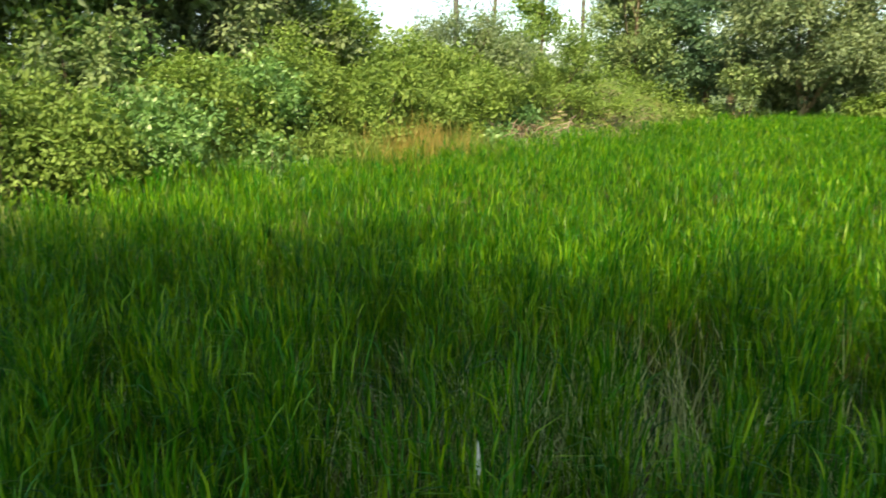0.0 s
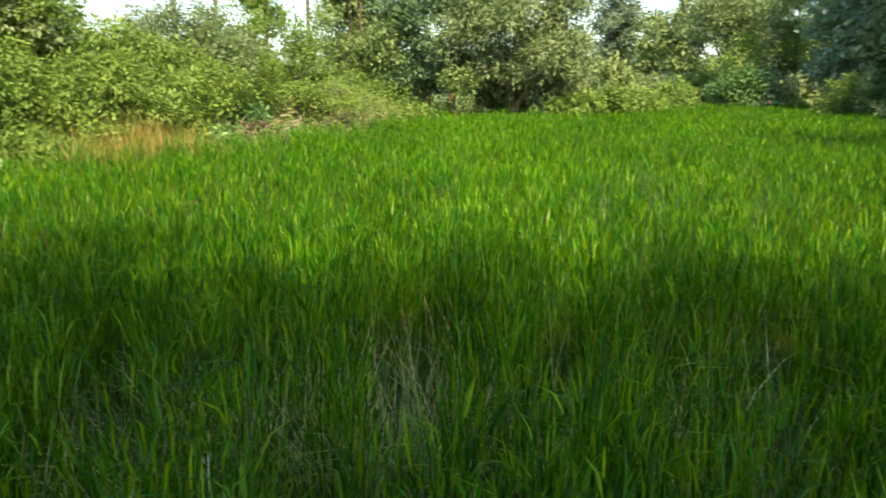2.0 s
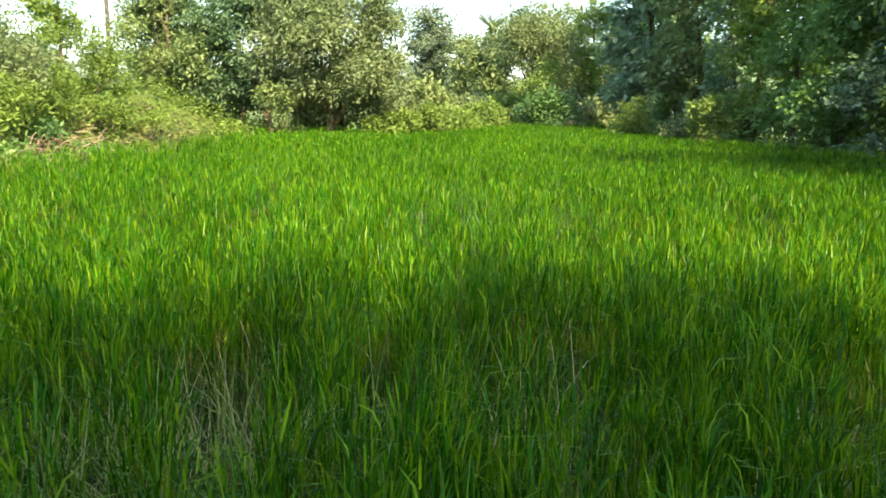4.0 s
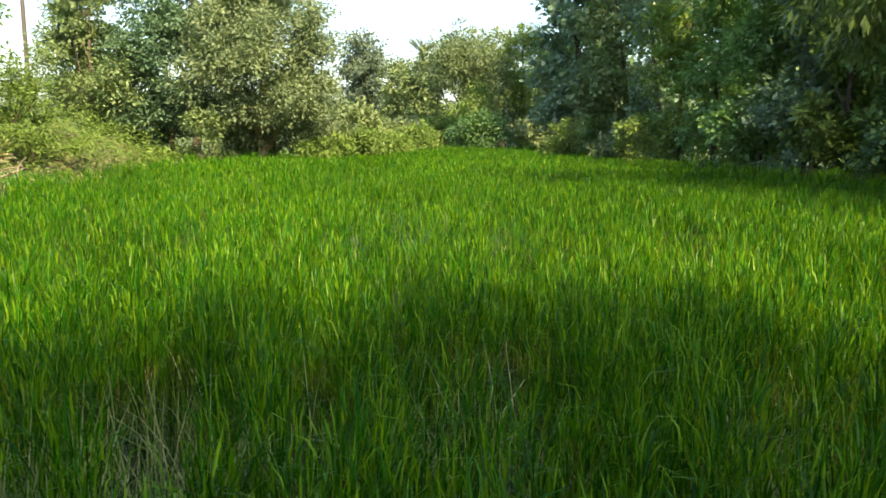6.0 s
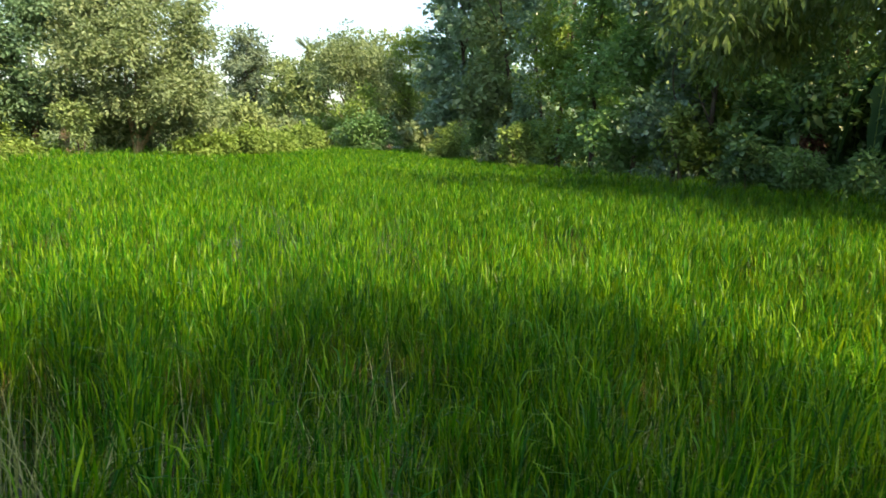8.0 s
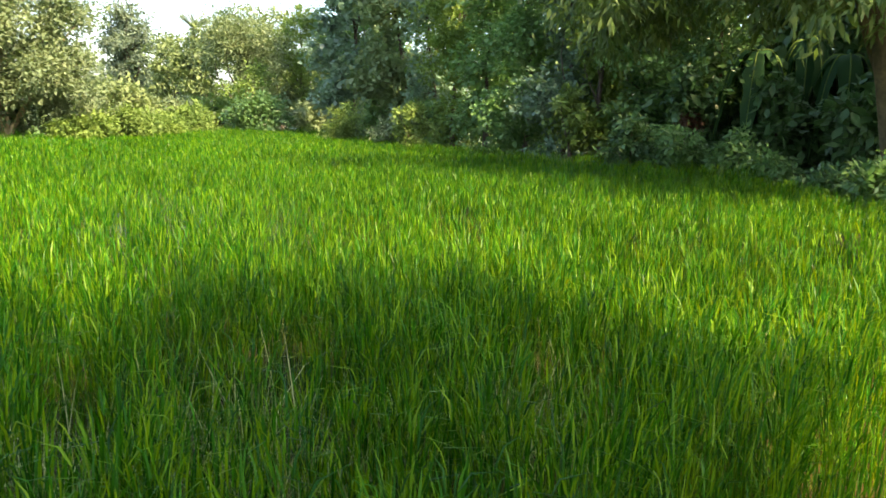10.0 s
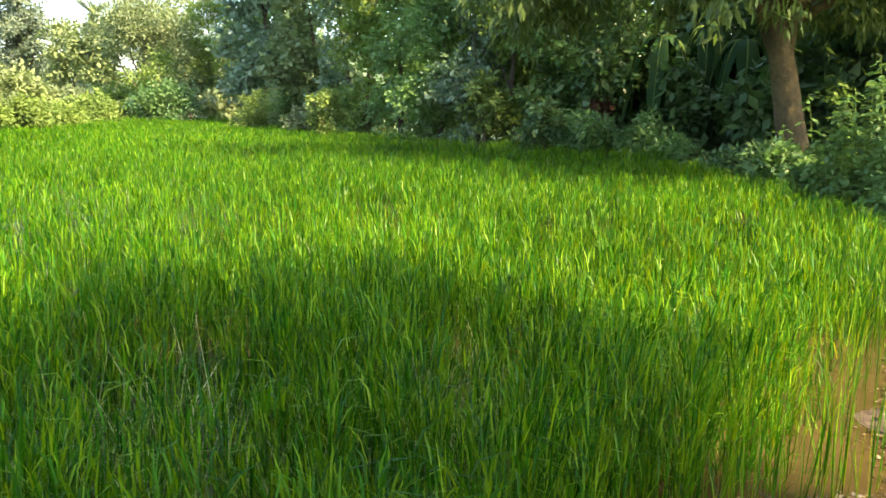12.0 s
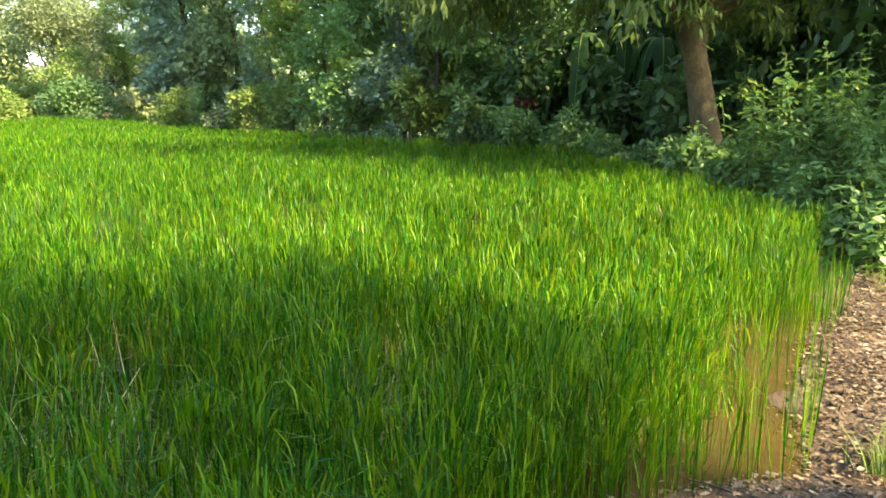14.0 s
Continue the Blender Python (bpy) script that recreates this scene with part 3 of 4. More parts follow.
polar_shrub(-41.0, 31.0, 3.3, 2.0, 1.9, 0.16, DEEP, 330, "dark rounded bush at the far side of the paddy", n=12)
polar_shrub(-40.6, 32.4, 3.2, 1.8, 2.8, 0.14, WEED, 331, "light green bush behind the dark one", n=9)
polar_shrub(-47.3, 24.6, 2.2, 1.4, 2.3, 0.09, WEED, 332, "feathery grey-green bush beside the hedge", n=9, wide=0.35, cover=0.8)
polar_shrub(-52.4, 20.0, 1.4, 0.9, 2.6, 0.10, YELLOW, 333, "yellow-green creeper hanging over a bush", n=9)
polar_shrub(-49.6, 28.4, 2.2, 1.2, 1.9, 0.14, VINE, 335, "leafy green bush at the foot of the creeper-clad trees", n=9)
polar_shrub(-50.2, 21.8, 1.2, 0.8, 1.35, 0.13, OLIVE, 334, "small bush with pale leaves at the field's edge", n=5)

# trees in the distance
polar_tree(-32.4, 62, 9.4, 4.4, 0.6, 0.3, 0.30, FAR_HAZE, 340, "grey-green domed tree in the distance", n=22)
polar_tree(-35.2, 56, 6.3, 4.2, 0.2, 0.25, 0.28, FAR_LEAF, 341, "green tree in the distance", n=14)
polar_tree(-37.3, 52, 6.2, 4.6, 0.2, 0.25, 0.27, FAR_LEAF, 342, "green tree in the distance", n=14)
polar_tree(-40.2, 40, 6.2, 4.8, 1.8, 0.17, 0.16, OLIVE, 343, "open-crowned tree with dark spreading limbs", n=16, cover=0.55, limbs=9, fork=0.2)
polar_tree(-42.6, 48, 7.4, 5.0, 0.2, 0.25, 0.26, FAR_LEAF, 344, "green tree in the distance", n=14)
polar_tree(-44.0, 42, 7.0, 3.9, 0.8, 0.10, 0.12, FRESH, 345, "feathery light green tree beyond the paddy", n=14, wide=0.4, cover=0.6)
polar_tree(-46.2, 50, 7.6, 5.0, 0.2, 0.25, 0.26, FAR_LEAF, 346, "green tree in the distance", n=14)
FAR_BUSH = [(-31, 36, 4, 2.4), (-34.5, 40, 4, 2.0), (-38, 44, 4, 2.2), (-43, 42, 4, 2.4), (-46.5, 40, 4, 2.6), (-36.5, 34, 2.2, 1.3), (-38.6, 35, 2.0, 1.2), (-44.5, 35, 2.4, 1.6)]
for i, (yaw, dist, w, h) in enumerate(FAR_BUSH):
    polar_shrub(yaw, dist, w, w * 0.7, h, 0.26, (FAR_LEAF, OLIVE, WEED)[i % 3], 350 + i, "rounded green bush beyond the paddy", group="bushes beyond the paddy", n=9)


def far_woods():
    r = np.random.default_rng(77)
    bl = []
    for i in range(230):
        x, y = spot(r.uniform(-135, 50), r.uniform(85, 130))
        q = r.uniform(1.6, 3.2)
        bl.append((x, y, r.uniform(0.5, 4.6), q, q, q * 0.8))
    tagged(new("far_woods", mesh_of("far_woods", *crown_arrays(bl, 1.5, 0.6, 0.8, clumps=7, r=r, sprigs=3), FAR_HAZE)), "grey-green woods on the skyline, haze put into the leaf colour", "woods", kind="stuff")


far_woods()


# a coconut palm on the skyline
def palm(x, y, h, seed):
    r = np.random.default_rng(seed)
    ob = thing("palm_tree", x, y, "tall coconut palm rising above the far woods", "palm")
    p = bent((0, 0, -0.2), (0.5, 0.2, h), 0.3, 9, r)
    part("trunk", mesh_of("trunk", *tube_arrays(p, np.linspace(0.22, 0.13, 9), 8, r=r), BARK), ob)
    for i in range(15):
        az, up = i * 2.4 + r.normal(0, 0.1), r.uniform(0.75, 1.5)
        s = np.linspace(0, 1, 22)[:, None]
        L = r.uniform(2.4, 3.2)
        out = np.array((math.cos(az), math.sin(az), 0))
        mid = p[-1] + out * (L * s * math.cos(up * 0.85)) + np.array((0, 0, 1)) * (L * (s * math.sin(up) - 0.35 * s ** 2.2))
        side = np.array((-math.sin(az), math.cos(az), 0))
        pos = np.concatenate([mid, mid])
        ax = np.concatenate([side * 0.9 + out * 0.6 - np.array((0, 0, 0.55)) + 0 * mid, -side * 0.9 + out * 0.6 - np.array((0, 0, 0.55)) + 0 * mid])
        leaf = leaf_arrays(pos, ax, np.tile((0, 0, 1.0), (44, 1)), np.tile(0.75 * np.sin(np.clip(s[:, 0], 0.08, 0.95) * math.pi) ** 0.5, 2), 0.16)
        rib = tube_arrays(mid, np.linspace(0.035, 0.008, 22), 4, r=r)
        frond = part("frond", mesh_of("frond", *leaf, FAR_HAZE), ob)
        part("rib", mesh_of("rib", *rib, FAR_HAZE), frond)


palm(*spot(-36.5, 95), 10.3, 5)


# poles behind the bank
def pole(yaw, dist, h, rad, mat, label, arm):
    x, y = spot(yaw, dist)
    ob = thing("pole", x, y, label, "pole")
    part("shaft", mesh_of("shaft", *tube_arrays([(0, 0, -0.3), (0, 0, h * 0.5), (0.02, 0, h)], [rad, rad * 0.9, rad * 0.75], 10, 0.0), mat), ob)
    if arm:
        part("crossarm", mesh_of("crossarm", *tube_arrays([(-0.7, 0, h - 0.5), (0, 0, h - 0.5), (0.7, 0, h - 0.5)], [0.05] * 3, 6, 0.0), mat), ob)


pole(-1.0, 27, 8.5, 0.11, CONCRETE, "grey concrete pole standing behind the bank", True)
pole(-10.1, 27, 8.5, 0.07, RUST, "thin dark pole standing behind the bank", False)

# the shaded hedge
polar_tree(-47.6, 29.5, 12.2, 2.6, 0.3, 0.08, 0.22, VINE_BLUE, 360, "tall tree draped in bluish-green creepers", wide=0.75, n=60, blob=0.2, boxy=True, cover=1.1)
polar_tree(-51.2, 27.0, 10.8, 3.0, 0.3, 0.07, 0.21, PALE, 361, "tree covered with creepers to its foot", wide=0.75, n=56, blob=0.19, boxy=True, cover=1.0)
HEDGE = [(-53.6, 24.6, 2.2, 8.8, VINE_BLUE, 0.14), (-55.4, 22.6, 2.8, 8.6, FRESH, 0.13), (-57.8, 20.6, 2.6, 8.0, VINE, 0.13), (-60.4, 19.2, 2.7, 7.6, VINE, 0.12), (-63.2, 18.2, 2.3, 6.4, VINE_BLUE, 0.12),
         (-66.5, 18.0, 2.8, 6.4, FRESH, 0.12), (-70.0, 17.6, 2.8, 6.6, VINE, 0.12), (-73.5, 17.2, 2.8, 6.8, DEEP, 0.12)]
for i, (yaw, dist, w, h, mat, leaf) in enumerate(HEDGE):
    polar_tree(yaw, dist, h, w, 0.1, 0.07, leaf, mat, 370 + i, "tree smothered in broad-leaved creepers down to the ground", wide=0.75, n=46, blob=0.19, boxy=True, cover=0.62, limbs=3, crown_d=1.6)
polar_shrub(-63.8, 16.9, 1.0, 0.8, 2.2, 0.12, YELLOW, 385, "yellow-leaved plant growing among the creepers", "plant", n=7, lo=0.6, name="yellow_plant")
for yaw, dist in ((-88.6, 18.4), (-95.0, 16.8)):
    polar_tree(yaw, dist, 6.5, 5.0, 0.1, 0.15, 0.36, DEEP, int(-yaw), "dark leafy tree in the wood behind the path", n=30, cover=0.9, boxy=True, crown_d=2.0, blob=0.2)
for i in range(7):
    polar_tree(-62 - i * 5.8, 25.5 - 0.7 * i, 7.5 if i < 2 else 10.0, 5.0, 0.1, 0.2, 0.46 if i < 3 else 0.40, DEEP, 400 + i, "tall dark tree in the wood behind the hedge", n=24 if i < 3 else 32, cover=0.9, boxy=True, crown_d=2.5, blob=0.2)

polar_tree(-49.9, 37, 11.5, 5.0, 0.1, 0.10, 0.32, VINE, 397, "leafy tree behind the creeper-clad trees", n=54, cover=0.8, boxy=True, crown_d=2.2, blob=0.2)
polar_tree(-53.5, 33, 13.0, 4.6, 0.1, 0.08, 0.28, VINE_BLUE, 395, "tall tree behind the creeper-clad trees", n=54, cover=0.8, boxy=True, crown_d=2.2, blob=0.2)
polar_shrub(-54.2, 23.4, 1.8, 1.2, 2.0, 0.12, VINE, 396, "creeper-covered bush at the hedge's foot", n=12)

# under the long-leaved tree
old_tree = tree(*spot(-86.5, 12.4), 8.0, 8.4, 3.6, 0.225, 0.20, MANGO, 420, "old tree with leaning thick trunk and long drooping leaves", wide=0.28, n=46, lean=(-0.02, 0.22),
                bark=BARK_MOSSY, droop=1.0, limbs=9, blob=0.13, fork=0.4, shift=(-0.4, -1.2), cover=0.4, boxy=True, crown_d=7.0)
rm = np.random.default_rng(421)
SKIRT = [(rm.uniform(-3.0, 0.6), rm.uniform(-5.0, 5.2), rm.uniform(2.75, 3.9), 0.62, 0.62, 0.5) for i in range(64)]
part("hanging_foliage", mesh_of("hanging_foliage", *crown_arrays(SKIRT, 0.19, 0.28, 0.55, 1.1, False, 8, rm, 9), MANGO), old_tree, "long leaves drooping from the lowest boughs")


def leafy_plant(x, y, h, stems, spread, leaf, mat, seed, label, group="", name="leafy_plant", wide=0.62):
    """Upright stems with drooping leaves all the way up, larger below."""
    r = np.random.default_rng(seed)
    ob = thing(name, x, y, label, "plant", group)
    lv = []
    for i in range(stems):
        a, q = r.uniform(0, 6.28), spread * r.random() ** 0.5
        hh = h * r.uniform(0.55, 1.05)
        p = bent((math.cos(a) * q * 0.4, math.sin(a) * q * 0.4, -0.03), (math.cos(a) * q * 1.3, math.sin(a) * q * 1.3, hh), 0.05, 12, r)
        part("stem", mesh_of("stem", *tube_arrays(p, np.linspace(0.010, 0.003, 12), 4, r=r), FRESH), ob)
        n = int(30 * hh / 1.2)
        s = np.sort(r.uniform(0.08, 1.0, n))
        pos = np.stack([np.interp(s, np.linspace(0, 1, 12), p[:, k]) for k in range(3)], 1)
        az = np.arange(n) * 2.4 + r.normal(0, 0.3, n)
        out = np.stack([np.cos(az), np.sin(az), r.normal(-0.1, 0.25, n)], 1)
        for ring in range(3):
            sh = out * (0.4 + 0.5 * ring) * leaf * 0.9 * (1.15 - s[:, None] * 0.6)
            lv.append(leaf_arrays(pos + sh * (ring > 0), out + r.normal(0, 0.35, (n, 3)) - np.array((0, 0, 0.25)), np.array((0, 0, 1.0)) + r.normal(0, 0.3, (n, 3)),
                                  leaf * (1.25 - 0.6 * s) * r.uniform(0.7, 1.2, n), wide, True))
    part("foliage", mesh_of("foliage", *joined(lv), mat), ob)
    return ob


PATH_PLANTS = [(-87.2, 9.9, 1.25, VINE), (-88.8, 9.6, 1.75, VINE), (-90.6, 9.3, 1.4, VINE), (-92.2, 9.2, 1.9, VINE), (-93.6, 8.8, 1.7, VINE), (-95.4, 8.7, 2.0, FRESH), (-97.2, 8.4, 1.8, VINE), (-99.5, 8.2, 2.0, FRESH),
               (-90.0, 10.3, 2.0, FRESH), (-94.5, 9.6, 2.2, VINE), (-97.8, 9.3, 2.2, VINE), (-94.8, 7.9, 1.0, VINE), (-97.6, 7.6, 0.9, VINE), (-92.0, 8.5, 0.9, VINE)]
for i, (yaw, dist, h, mat) in enumerate(PATH_PLANTS):
    leafy_plant(*spot(yaw, dist), h, 10, 0.42, 0.105, mat, 430 + i, "tall leafy green plant beside the muddy path", "plants beside the path")
SHADE = [(-68.5, 16.0, 1.8, 1.5, DEEP), (-72, 15.6, 1.8, 1.4, VINE), (-75.5, 14.8, 1.6, 1.2, VINE), (-78.5, 14.0, 1.5, 1.1, VINE), (-81.5, 12.6, 1.5, 1.0, DEEP), (-84.5, 11.5, 1.5, 1.0, VINE), (-87.5, 10.2, 1.3, 1.0, VINE)]
for i, (yaw, dist, w, h, mat) in enumerate(SHADE):
    polar_shrub(yaw, dist, w, w * 0.7, h, 0.12, mat, 440 + i, "low dark green undergrowth at the shaded edge", group="undergrowth at the shaded edge", n=8, stems=2)


polar_shrub(-72.2, 16.3, 0.8, 0.5, 1.7, 0.08, REDDISH, 486, "sparse shrub with reddish-brown leaves in the shade", n=5, cover=0.5, lo=1.0)
for i in range(12):
    polar_shrub(-70 - i * 2.7, 18.0 - 0.25 * i - 1.0 * (i % 2), 2.4, 1.4, 2.6, 0.25, DEEP, 470 + i, "dense dark bush in the shade behind the trees", group="bushes in the shade", n=9)


def banana(yaw, dist, h, seed):
    """A banana plant: a sheathed stem and long arching leaves with a midrib."""
    r = np.random.default_rng(seed)
    ob = thing("banana_plant", *spot(yaw, dist), "banana plant with broad hanging dark green leaves", "banana plant", "banana plants")
    part("stem", mesh_of("stem", *tube_arrays(bent((0, 0, -0.1), (0.1, 0, h * 0.6), 0.05, 6, r), np.linspace(0.13, 0.07, 6), 8, r=r), BANANA), ob)
    for i in range(8):
        az = i * 2.4 + r.normal(0, 0.2)
        L, up = r.uniform(1.1, 1.7), r.uniform(0.1, 0.75)
        s = np.linspace(0, 1, 13)[:, None]
        out, side = np.array((math.cos(az), math.sin(az), 0)), np.array((-math.sin(az), math.cos(az), 0))
        mid = np.array((0.08, 0, h * 0.58)) + out * (L * s ** 0.7 * 0.5) + np.array((0, 0, 1)) * (L * (s * up * 0.9 - 1.7 * s ** 2))
        w = 0.17 * np.sin(np.clip(s * 0.92 + 0.06, 0, 1) * math.pi) ** 0.6 * (1 + 0.2 * r.normal(size=(13, 1)))
        lft, rgt = mid + side * w - np.array((0, 0, 0.35)) * w, mid - side * w - np.array((0, 0, 0.35)) * w
        v = np.stack([lft, mid, rgt], 1).reshape(-1, 3)
        f = [t for k in range(12) for t in ((3 * k, 3 * k + 1, 3 * k + 4), (3 * k, 3 * k + 4, 3 * k + 3), (3 * k + 1, 3 * k + 2, 3 * k + 5), (3 * k + 1, 3 * k + 5, 3 * k + 4))]
        blade = part("leaf", mesh_of("leaf", v, f, BANANA), ob)
        part("midrib", mesh_of("midrib", *tube_arrays(mid, np.linspace(0.02, 0.006, 13), 5, r=r), FRESH), blade, "paler green midrib")


banana(-76.4, 16.4, 4.6, 1)
banana(-79.2, 16.8, 5.0, 2)
banana(-81.8, 16.4, 4.4, 3)


# ---------------------------------------------------------------- ground cover
def weeds(seed, name, label, mat, want, n, tall, leaf, per, wide=0.45, box=(-12, -4, 24, 30)):
    """Leafy weeds scattered where want(x, y, metres outside the paddy) allows."""
    r = np.random.default_rng(seed)
    x, y = r.uniform(box[0], box[2], n), r.uniform(box[1], box[3], n)
    ok = want(x, y, outside(x, y)) > r.random(n)
    x, y = x[ok], y[ok]
    h = tall * r.uniform(0.35, 1.1, len(x))
    z0 = height(x, y)
    k = len(x) * per
    rep = lambda a: np.repeat(a, per)
    s = r.random(k) ** 0.7
    az = r.uniform(0, 6.283, k)
    out = np.stack([np.cos(az), np.sin(az), r.uniform(-0.3, 0.9, k)], 1)
    lean = rep(r.normal(0, 0.2, len(x)))
    pos = np.stack([rep(x) + lean * s * rep(h) + out[:, 0] * 0.05, rep(y) + rep(r.normal(0, 0.2, len(x))) * s * rep(h) + out[:, 1] * 0.05, rep(z0) + s * rep(h)], 1)
    lv = leaf_arrays(pos, out, np.array((0, 0, 1.0)) + r.normal(0, 0.4, (k, 3)), leaf * r.uniform(0.5, 1.3, k) * (1.2 - 0.5 * s), wide)
    tagged(new(name, mesh_of(name, *lv, mat)), label, "weeds", kind="stuff")


def on_bank(x, y, d):
    heap = np.hypot(x - 1.35, y - 12.3) > 0.95
    slope = 1 - 0.75 * step(-1.8, -0.6, -np.hypot((x - 4.4) / 1.3, y - 15.6) )
    return ((d > 0.0) & (d < 4.8) & ((x - y * 0.62 < 0.6) | (y > 17)) & (y > 3) & heap).astype(float) * slope * (0.35 + 0.65 * step(-0.3, 0.4, wave(x * 0.7, y * 0.7)))


def far_rim(x, y, d):
    return ((d > 0.0) & (d < 9) & (y > 14) & (x > 4)).astype(float) * (0.3 + 0.7 * step(-0.3, 0.3, wave(x * 0.6, y * 0.6)))


def shade_rim(x, y, d):
    return ((d > 0.0) & (d < 4) & (x > 6.9) & (y < 14)).astype(float) * (0.4 + 0.6 * step(-0.3, 0.3, wave(x, y)))


weeds(501, "bank_weeds", "sunlit yellow-green weeds covering the bank", WEED, on_bank, 30000, 0.6, 0.085, 14)
weeds(502, "bank_creepers", "low green creepers on the bank", FRESH, on_bank, 12000, 0.35, 0.075, 12, 0.6)
weeds(503, "rim_weeds", "tall green weeds beyond the paddy", WEED, far_rim, 16000, 0.75, 0.13, 11)
weeds(504, "shade_weeds", "dark green undergrowth under the trees", VINE, shade_rim, 16000, 0.7, 0.11, 11, 0.6)


def grass(seed, name, label, mat, pts, tall, wid, segs=4):
    r = np.random.default_rng(seed)
    P = []
    for cx, cy, cr, n in pts:
        x, y = cx + r.normal(0, cr, n), cy + r.normal(0, cr, n)
        ok = outside(x, y) > -0.15
        x, y = x[ok], y[ok]
        n = len(x)
        P.append(blade_arrays(x, y, height(x, y) - 0.02, r.uniform(0, 6.28, n), tall * r.uniform(0.5, 1.1, n), np.abs(r.normal(0, 0.2, n)), np.abs(r.normal(0.1, 0.2, n)), wid * r.uniform(0.6, 1.3, n), segs, r=r))
    return tagged(new(name, mesh_of(name, *joined(P), mat)), label, "grass", kind="stuff")


grass(510, "drying_grass", "tall orange-tinged drying grass at the paddy's edge", DRYGRASS, [(*spot(3.4, 9.75), 0.22, 260), (*spot(1.9, 9.95), 0.3, 520), (*spot(0.4, 10.15), 0.3, 480), (*spot(-1.0, 10.4), 0.25, 220), (*spot(1.2, 10.7), 0.35, 260)], 0.95, 0.010)
EDGE_TUFTS = [(*((FIELD[i] * (1 - s) + FIELD[i + 1] * s)), 0.22, 130) for i in range(0, 12) for s in (0.1, 0.35, 0.6, 0.85)]
rg = np.random.default_rng(90)
BANK_TUFTS = []
for i in range(46):
    yaw = rg.uniform(-2.5, 24)
    edge = float(np.interp(yaw, (-21, -13, -5, 1, 10, 16, 24), (18.6, 13.8, 11.3, 9.7, 8.6, 8.2, 7.0)))
    BANK_TUFTS.append((*spot(yaw, edge + rg.uniform(0.2, 3.4)), rg.uniform(0.12, 0.3), int(rg.uniform(40, 110))))
grass(513, "bank_grass", "tall yellowish-green grass between the bushes on the bank", FRESH, BANK_TUFTS, 0.9, 0.014, 3)
grass(511, "edge_grass", "green grass fringing the paddy", FRESH, EDGE_TUFTS, 0.62, 0.014, 3)
grass(512, "path_grass", "small green tufts on the muddy path", FRESH, [(3.36, -0.50, 0.06, 120), (7.2, -0.9, 0.25, 200), (6.6, -1.2, 0.2, 120)], 0.22, 0.006)


# dead branches heaped on the bank
def brush_pile(yaw, dist, seed, n, tall):
    r = np.random.default_rng(seed)
    ob = thing("brush_pile", *spot(yaw, dist), "heap of dead grey-brown branches and leaves on the bank", "brush pile")
    for i in range(n):
        a, c = r.uniform(0, 6.28), r.normal(0, 0.32, 2)
        L = r.uniform(0.3, 0.75)
        p = bent((c[0], c[1], r.uniform(0.02, 0.6 * tall)), (c[0] + math.cos(a) * L, c[1] + math.sin(a) * L, r.uniform(0.1, 1.1) * tall), 0.07, 5, r)
        part("branch", mesh_of("branch", *tube_arrays(p, np.linspace(0.017, 0.006, 5), 5, r=r), DRIFT), ob)
    part("dead_leaves", mesh_of("dead_leaves", *crown_arrays([(0, 0, 0.45 * tall, 0.5, 0.45, 0.5 * tall), (0.4, -0.1, 0.4 * tall, 0.35, 0.3, 0.4 * tall)], 0.08, 0.4, 0.35, r=r), DEAD), ob, "curled dead brown leaves")


brush_pile(-6.2, 12.5, 1, 90, 0.7)
brush_pile(-21.8, 19.6, 2, 22, 0.6)


def litter(seed, name, label, want, n, size, box, mat=DEAD, wide=0.42):
    r = np.random.default_rng(seed)
    x, y = r.uniform(box[0], box[2], n), r.uniform(box[1], box[3], n)
    ok = want(x, y, outside(x, y)) > r.random(n)
    x, y = x[ok], y[ok]
    k = len(x)
    az = r.uniform(0, 6.283, k)
    lv = leaf_arrays(np.stack([x, y, height(x, y) + r.uniform(0.004, 0.03, k)], 1), np.stack([np.cos(az), np.sin(az), r.normal(0, 0.25, k)], 1),
                     np.array((0, 0, 1.0)) + r.normal(0, 0.35, (k, 3)), size * np.clip(r.lognormal(-0.2, 0.5, k), 0.3, 2.0), wide, False)
    tagged(new(name, mesh_of(name, *lv, mat)), label, "leaf litter", kind="stuff")


litter(520, "leaf_litter", "dry brown leaves strewn over the mud", lambda x, y, d: step(-0.3, 0.0, d) * (0.35 + 0.65 * step(-0.2, 0.3, wave(x * 3, y * 3))), 80000, 0.027, (2.2, -2.2, 8.5, 1.0))
litter(523, "leaf_chips", "pale grey-brown leaf scraps trodden into the mud", lambda x, y, d: step(-0.25, 0.05, d) * (0.15 + 0.85 * step(-0.2, 0.35, wave(x * 2.1 + 1, y * 2.6))), 40000, 0.025, (2.2, -2.2, 8.5, 1.0), DRYLITTER, 0.5)
litter(522, "straw_bits", "pale bits of straw scattered on the mud", lambda x, y, d: step(-0.05, 0.3, d) * (0.2 + 0.8 * step(-0.3, 0.3, wave(x * 2.3 + 2, y * 2.3))), 30000, 0.040, (2.2, -2.2, 8.5, 1.0), DRYLITTER, 0.16)
litter(521, "bank_litter", "pale dead leaves and twigs on the slope", lambda x, y, d: ((d > 0.3) & (d < 2.6)).astype(float), 14000, 0.09, (1.6, 12.5, 7.5, 18.8), DRYLITTER)


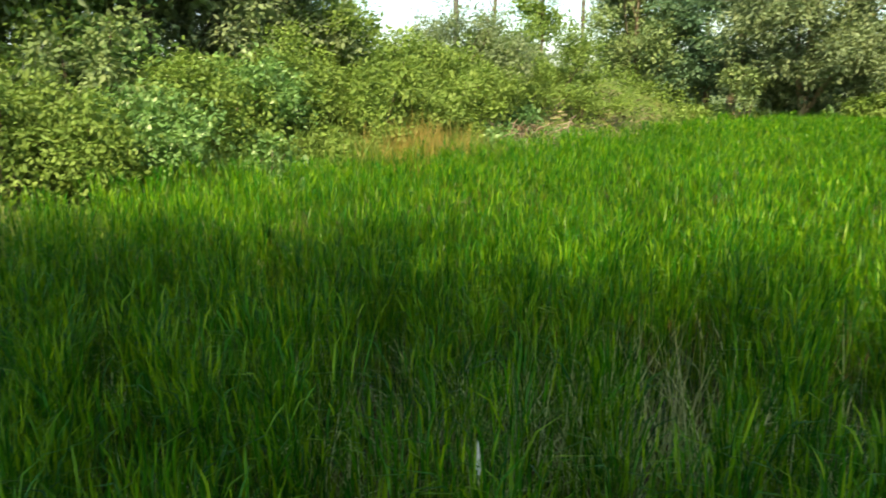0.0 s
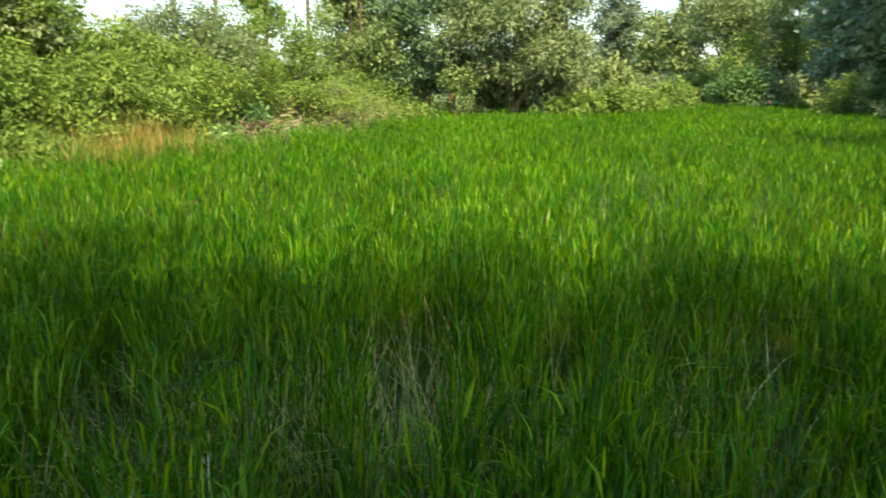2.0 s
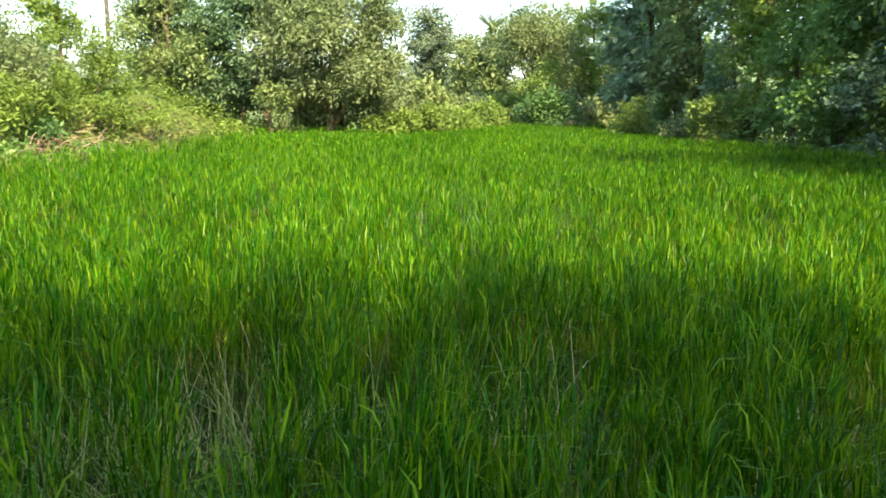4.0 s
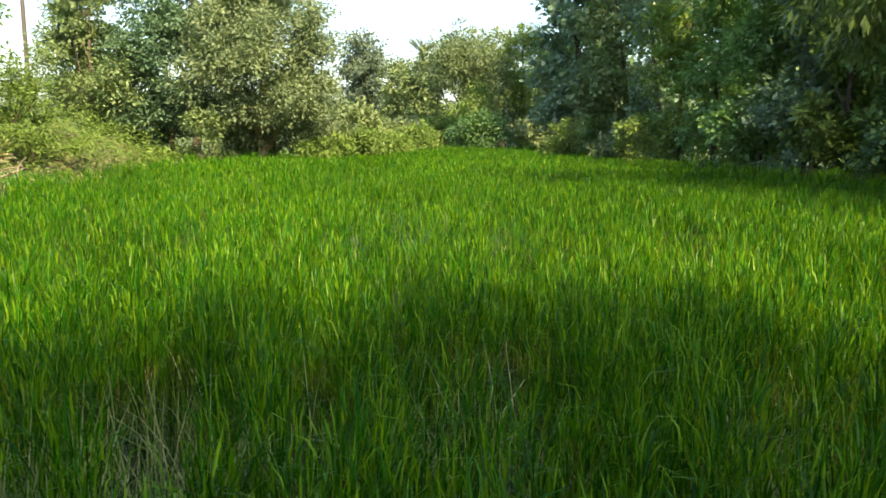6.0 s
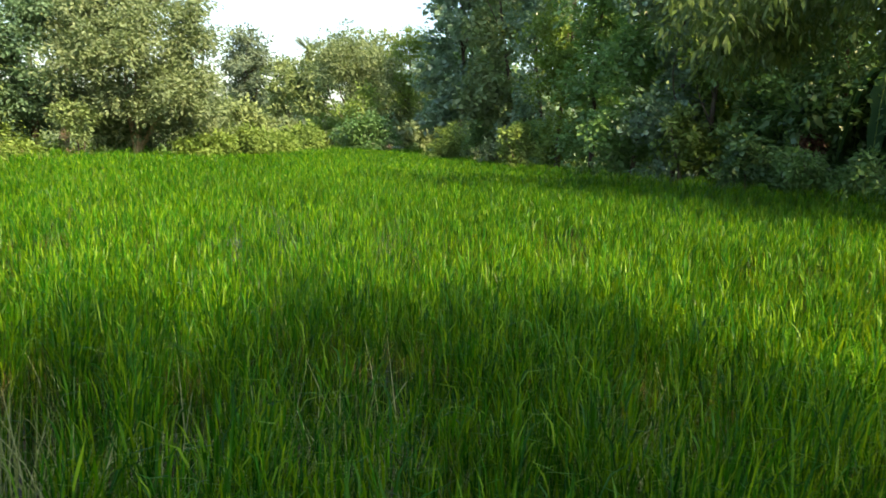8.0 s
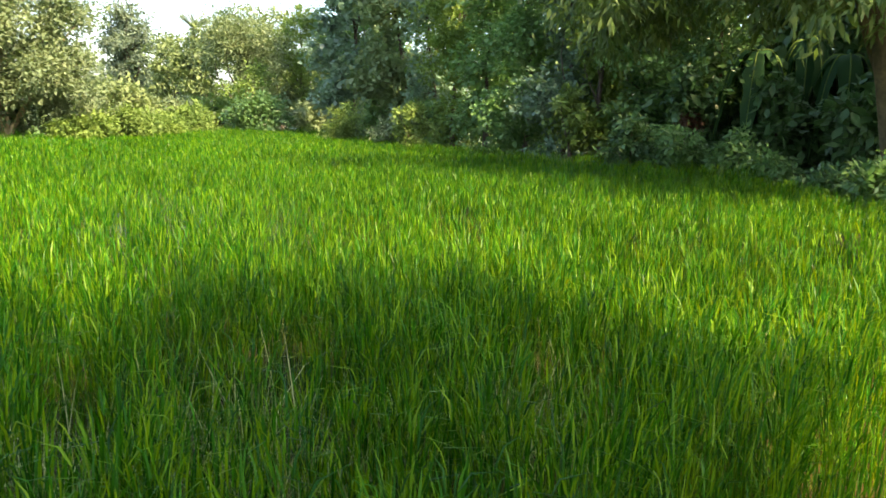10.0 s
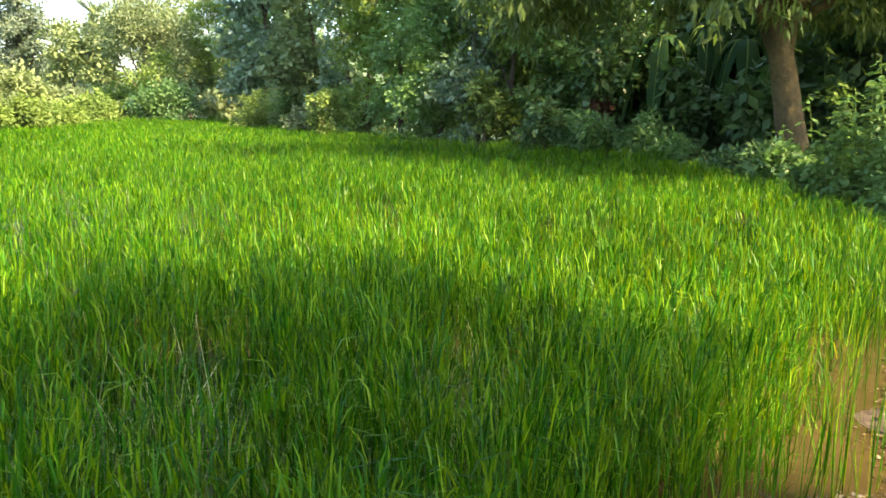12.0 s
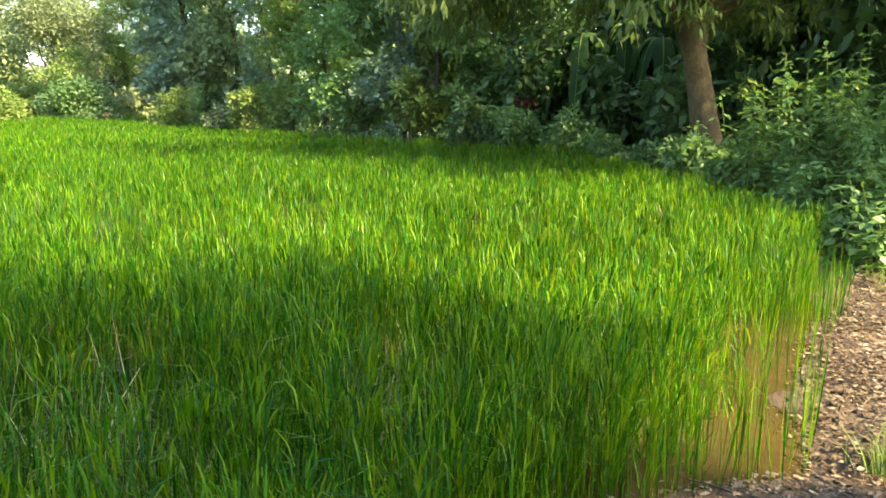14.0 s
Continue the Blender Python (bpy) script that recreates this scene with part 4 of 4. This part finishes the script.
def twigs(seed, n):
    r = np.random.default_rng(seed)
    P = []
    for i in range(n):
        x, y = r.uniform(2.6, 8), r.uniform(-1.8, 0.6)
        if outside(np.array([x]), np.array([y]))[0] < 0.0:
            continue
        a, L = r.uniform(0, 6.28), r.uniform(0.06, 0.28)
        z = ground_at(x, y) + 0.012
        P.append(tube_arrays(bent((x, y, z), (x + L * math.cos(a), y + L * math.sin(a), z + r.uniform(0, 0.03)), 0.01, 4, r), np.linspace(0.005, 0.002, 4), 4, r=r))
    tagged(new("twigs", mesh_of("twigs", *joined(P), BARK)), "broken brown twigs on the muddy path", "twigs", kind="stuff")


twigs(530, 260)


def clods(seed, n):
    """Small irregular lumps of drying mud."""
    r = np.random.default_rng(seed)
    x, y = r.uniform(2.4, 8.0, n), r.uniform(-2.0, 0.6, n)
    ok = outside(x, y) > -0.12
    x, y = x[ok], y[ok]
    bm = bmesh.new()
    bmesh.ops.create_icosphere(bm, subdivisions=1, radius=1.0)
    bv = np.array([v.co[:] for v in bm.verts])
    bf = np.array([[v.index for v in f.verts] for f in bm.faces])
    bm.free()
    k = len(x)
    q = np.clip(r.lognormal(-4.2, 0.45, k), 0.006, 0.035)
    v = bv[None] * (1 + r.normal(0, 0.22, (k, len(bv), 1))) * (q[:, None, None] * np.array((1.2, 1.0, 0.6)))
    v = v + np.stack([x, y, height(x, y) + q * 0.15], 1)[:, None]
    f = bf[None] + (np.arange(k) * len(bv))[:, None, None]
    tagged(new("mud_clods", mesh_of("mud_clods", v.reshape(-1, 3), f.reshape(-1, 3), GROUND)), "small lumps of brown drying mud", "mud", kind="stuff")


clods(531, 1100)


# small single things
def reed_stub():
    ob = thing("dry_reed", 0.08, 1.87, "bleached white broken reed standing in the rice", "reed")
    part("stalk", mesh_of("stalk", *tube_arrays([(0, 0, 0), (0.005, 0, 0.35), (0.0, 0.0, 0.60)], [0.006, 0.006, 0.005], 6), STRAW), ob)
    v, f = blade_arrays(np.array([0.0]), np.array([0.0]), np.array([0.57]), np.array([1.6]), np.array([0.13]), np.array([0.05]), np.array([0.05]), np.array([0.015]), 5, 0.0)
    part("bleached_tip", mesh_of("bleached_tip", v, f, REED), ob, "bleached white flat tip")


reed_stub()
polar_shrub(-44.7, 30.2, 0.3, 0.3, 1.0, 0.12, YELLOW, 540, "single bright yellow-green sprout at the paddy's edge", "plant", 0.3, 0.8, 3, name="sprout", stems=1, lo=0.55)

# unseen trees, added beside the path to shade the paddy and its edge
def shade_canopy(x, y, outline, lo, hi, trunk_r, leaf, mat, seed, label, n, blob, cover):
    """An unseen shade caster: a tree whose flat-topped crown fills an outline seen from above."""
    r = np.random.default_rng(seed)
    ob = thing("tree", x, y, label, "tree")
    trunk = bent((0, 0, -0.15), (0.2, 0.3, lo + 0.2), 0.1, 10, r)
    rad = np.linspace(1, 0.6, 10) * trunk_r
    rad[0] *= 1.4
    stem_ob = part("trunk", mesh_of("trunk", *tube_arrays(trunk, rad, 10, r=r), BARK), ob)
    pts = np.array(outline)
    a, b = pts.min(0), pts.max(0)
    bl = []
    while len(bl) < n:
        p = r.uniform(a, b)
        e, f = pts, np.roll(pts, -1, 0)
        odd = sum(((e[:, 1] > p[1]) != (f[:, 1] > p[1])) & (p[0] < (f[:, 0] - e[:, 0]) * (p[1] - e[:, 1]) / np.where(f[:, 1] == e[:, 1], 1e-9, f[:, 1] - e[:, 1]) + e[:, 0]))
        if odd % 2:
            q = blob * r.uniform(0.7, 1.25)
            bl.append((p[0] - x, p[1] - y, r.uniform(lo, hi), q, q, q * 0.8))
    for i in range(12):
        t = bl[i * (n // 12)]
        p = bent(trunk[-2], t[:3], 0.25, 7, r)
        part("limb", mesh_of("limb", *tube_arrays(p, np.linspace(rad[-1] * 0.6, 0.015, 7), 6, r=r), BARK), stem_ob)
    part("crown", mesh_of("crown", *crown_arrays(bl, leaf, 0.6, cover, 0.3, False, 9, r, 0), mat), ob)


# outline of the shade wanted on the rice; the crown is this, shifted sunward
SHADED = [(-4.5, 5.0), (-3.1, 4.3), (-1.3, 3.65), (-0.3, 3.6), (0.9, 3.15), (1.7, 2.65), (2.4, 2.3), (2.85, 2.0), (3.05, 1.6), (2.8, 1.2), (2.65, 0.8), (2.85, 0.2), (2.9, -2.4), (-2.5, -2.4), (-6.0, 0.4)]
TO_SUN = np.array((math.sin(SUN_AZ), math.cos(SUN_AZ))) * 4.5 / math.tan(SUN_ELEV)
shade_canopy(2.2, -6.0, np.array(SHADED) + TO_SUN, 4.5, 5.9, 0.24, 0.30, DEEP, 460, "unseen spreading tree added to shade the near rice", 250, 0.5, 0.9)
# added out of view, to dim the leafy plants by the path
tree(8.6, -4.6, 5.4, 3.6, 3.4, 0.10, 0.30, DEEP, 462, "unseen small leafy tree added to shade the path plants", wide=0.55, n=22, crown_d=2.4, cover=0.7, blob=0.2, boxy=True, sprigs=0)
# added out of view; its shadow darkens the old tree, undergrowth and rice rim
tree(15.8, -6.0, 9.2, 11.0, 4.4, 0.25, 0.42, MANGO, 461, "unseen tall tree added to shade the old tree and undergrowth", wide=0.55, n=60, crown_d=5.0, cover=0.45, blob=0.09, boxy=True, sprigs=0)
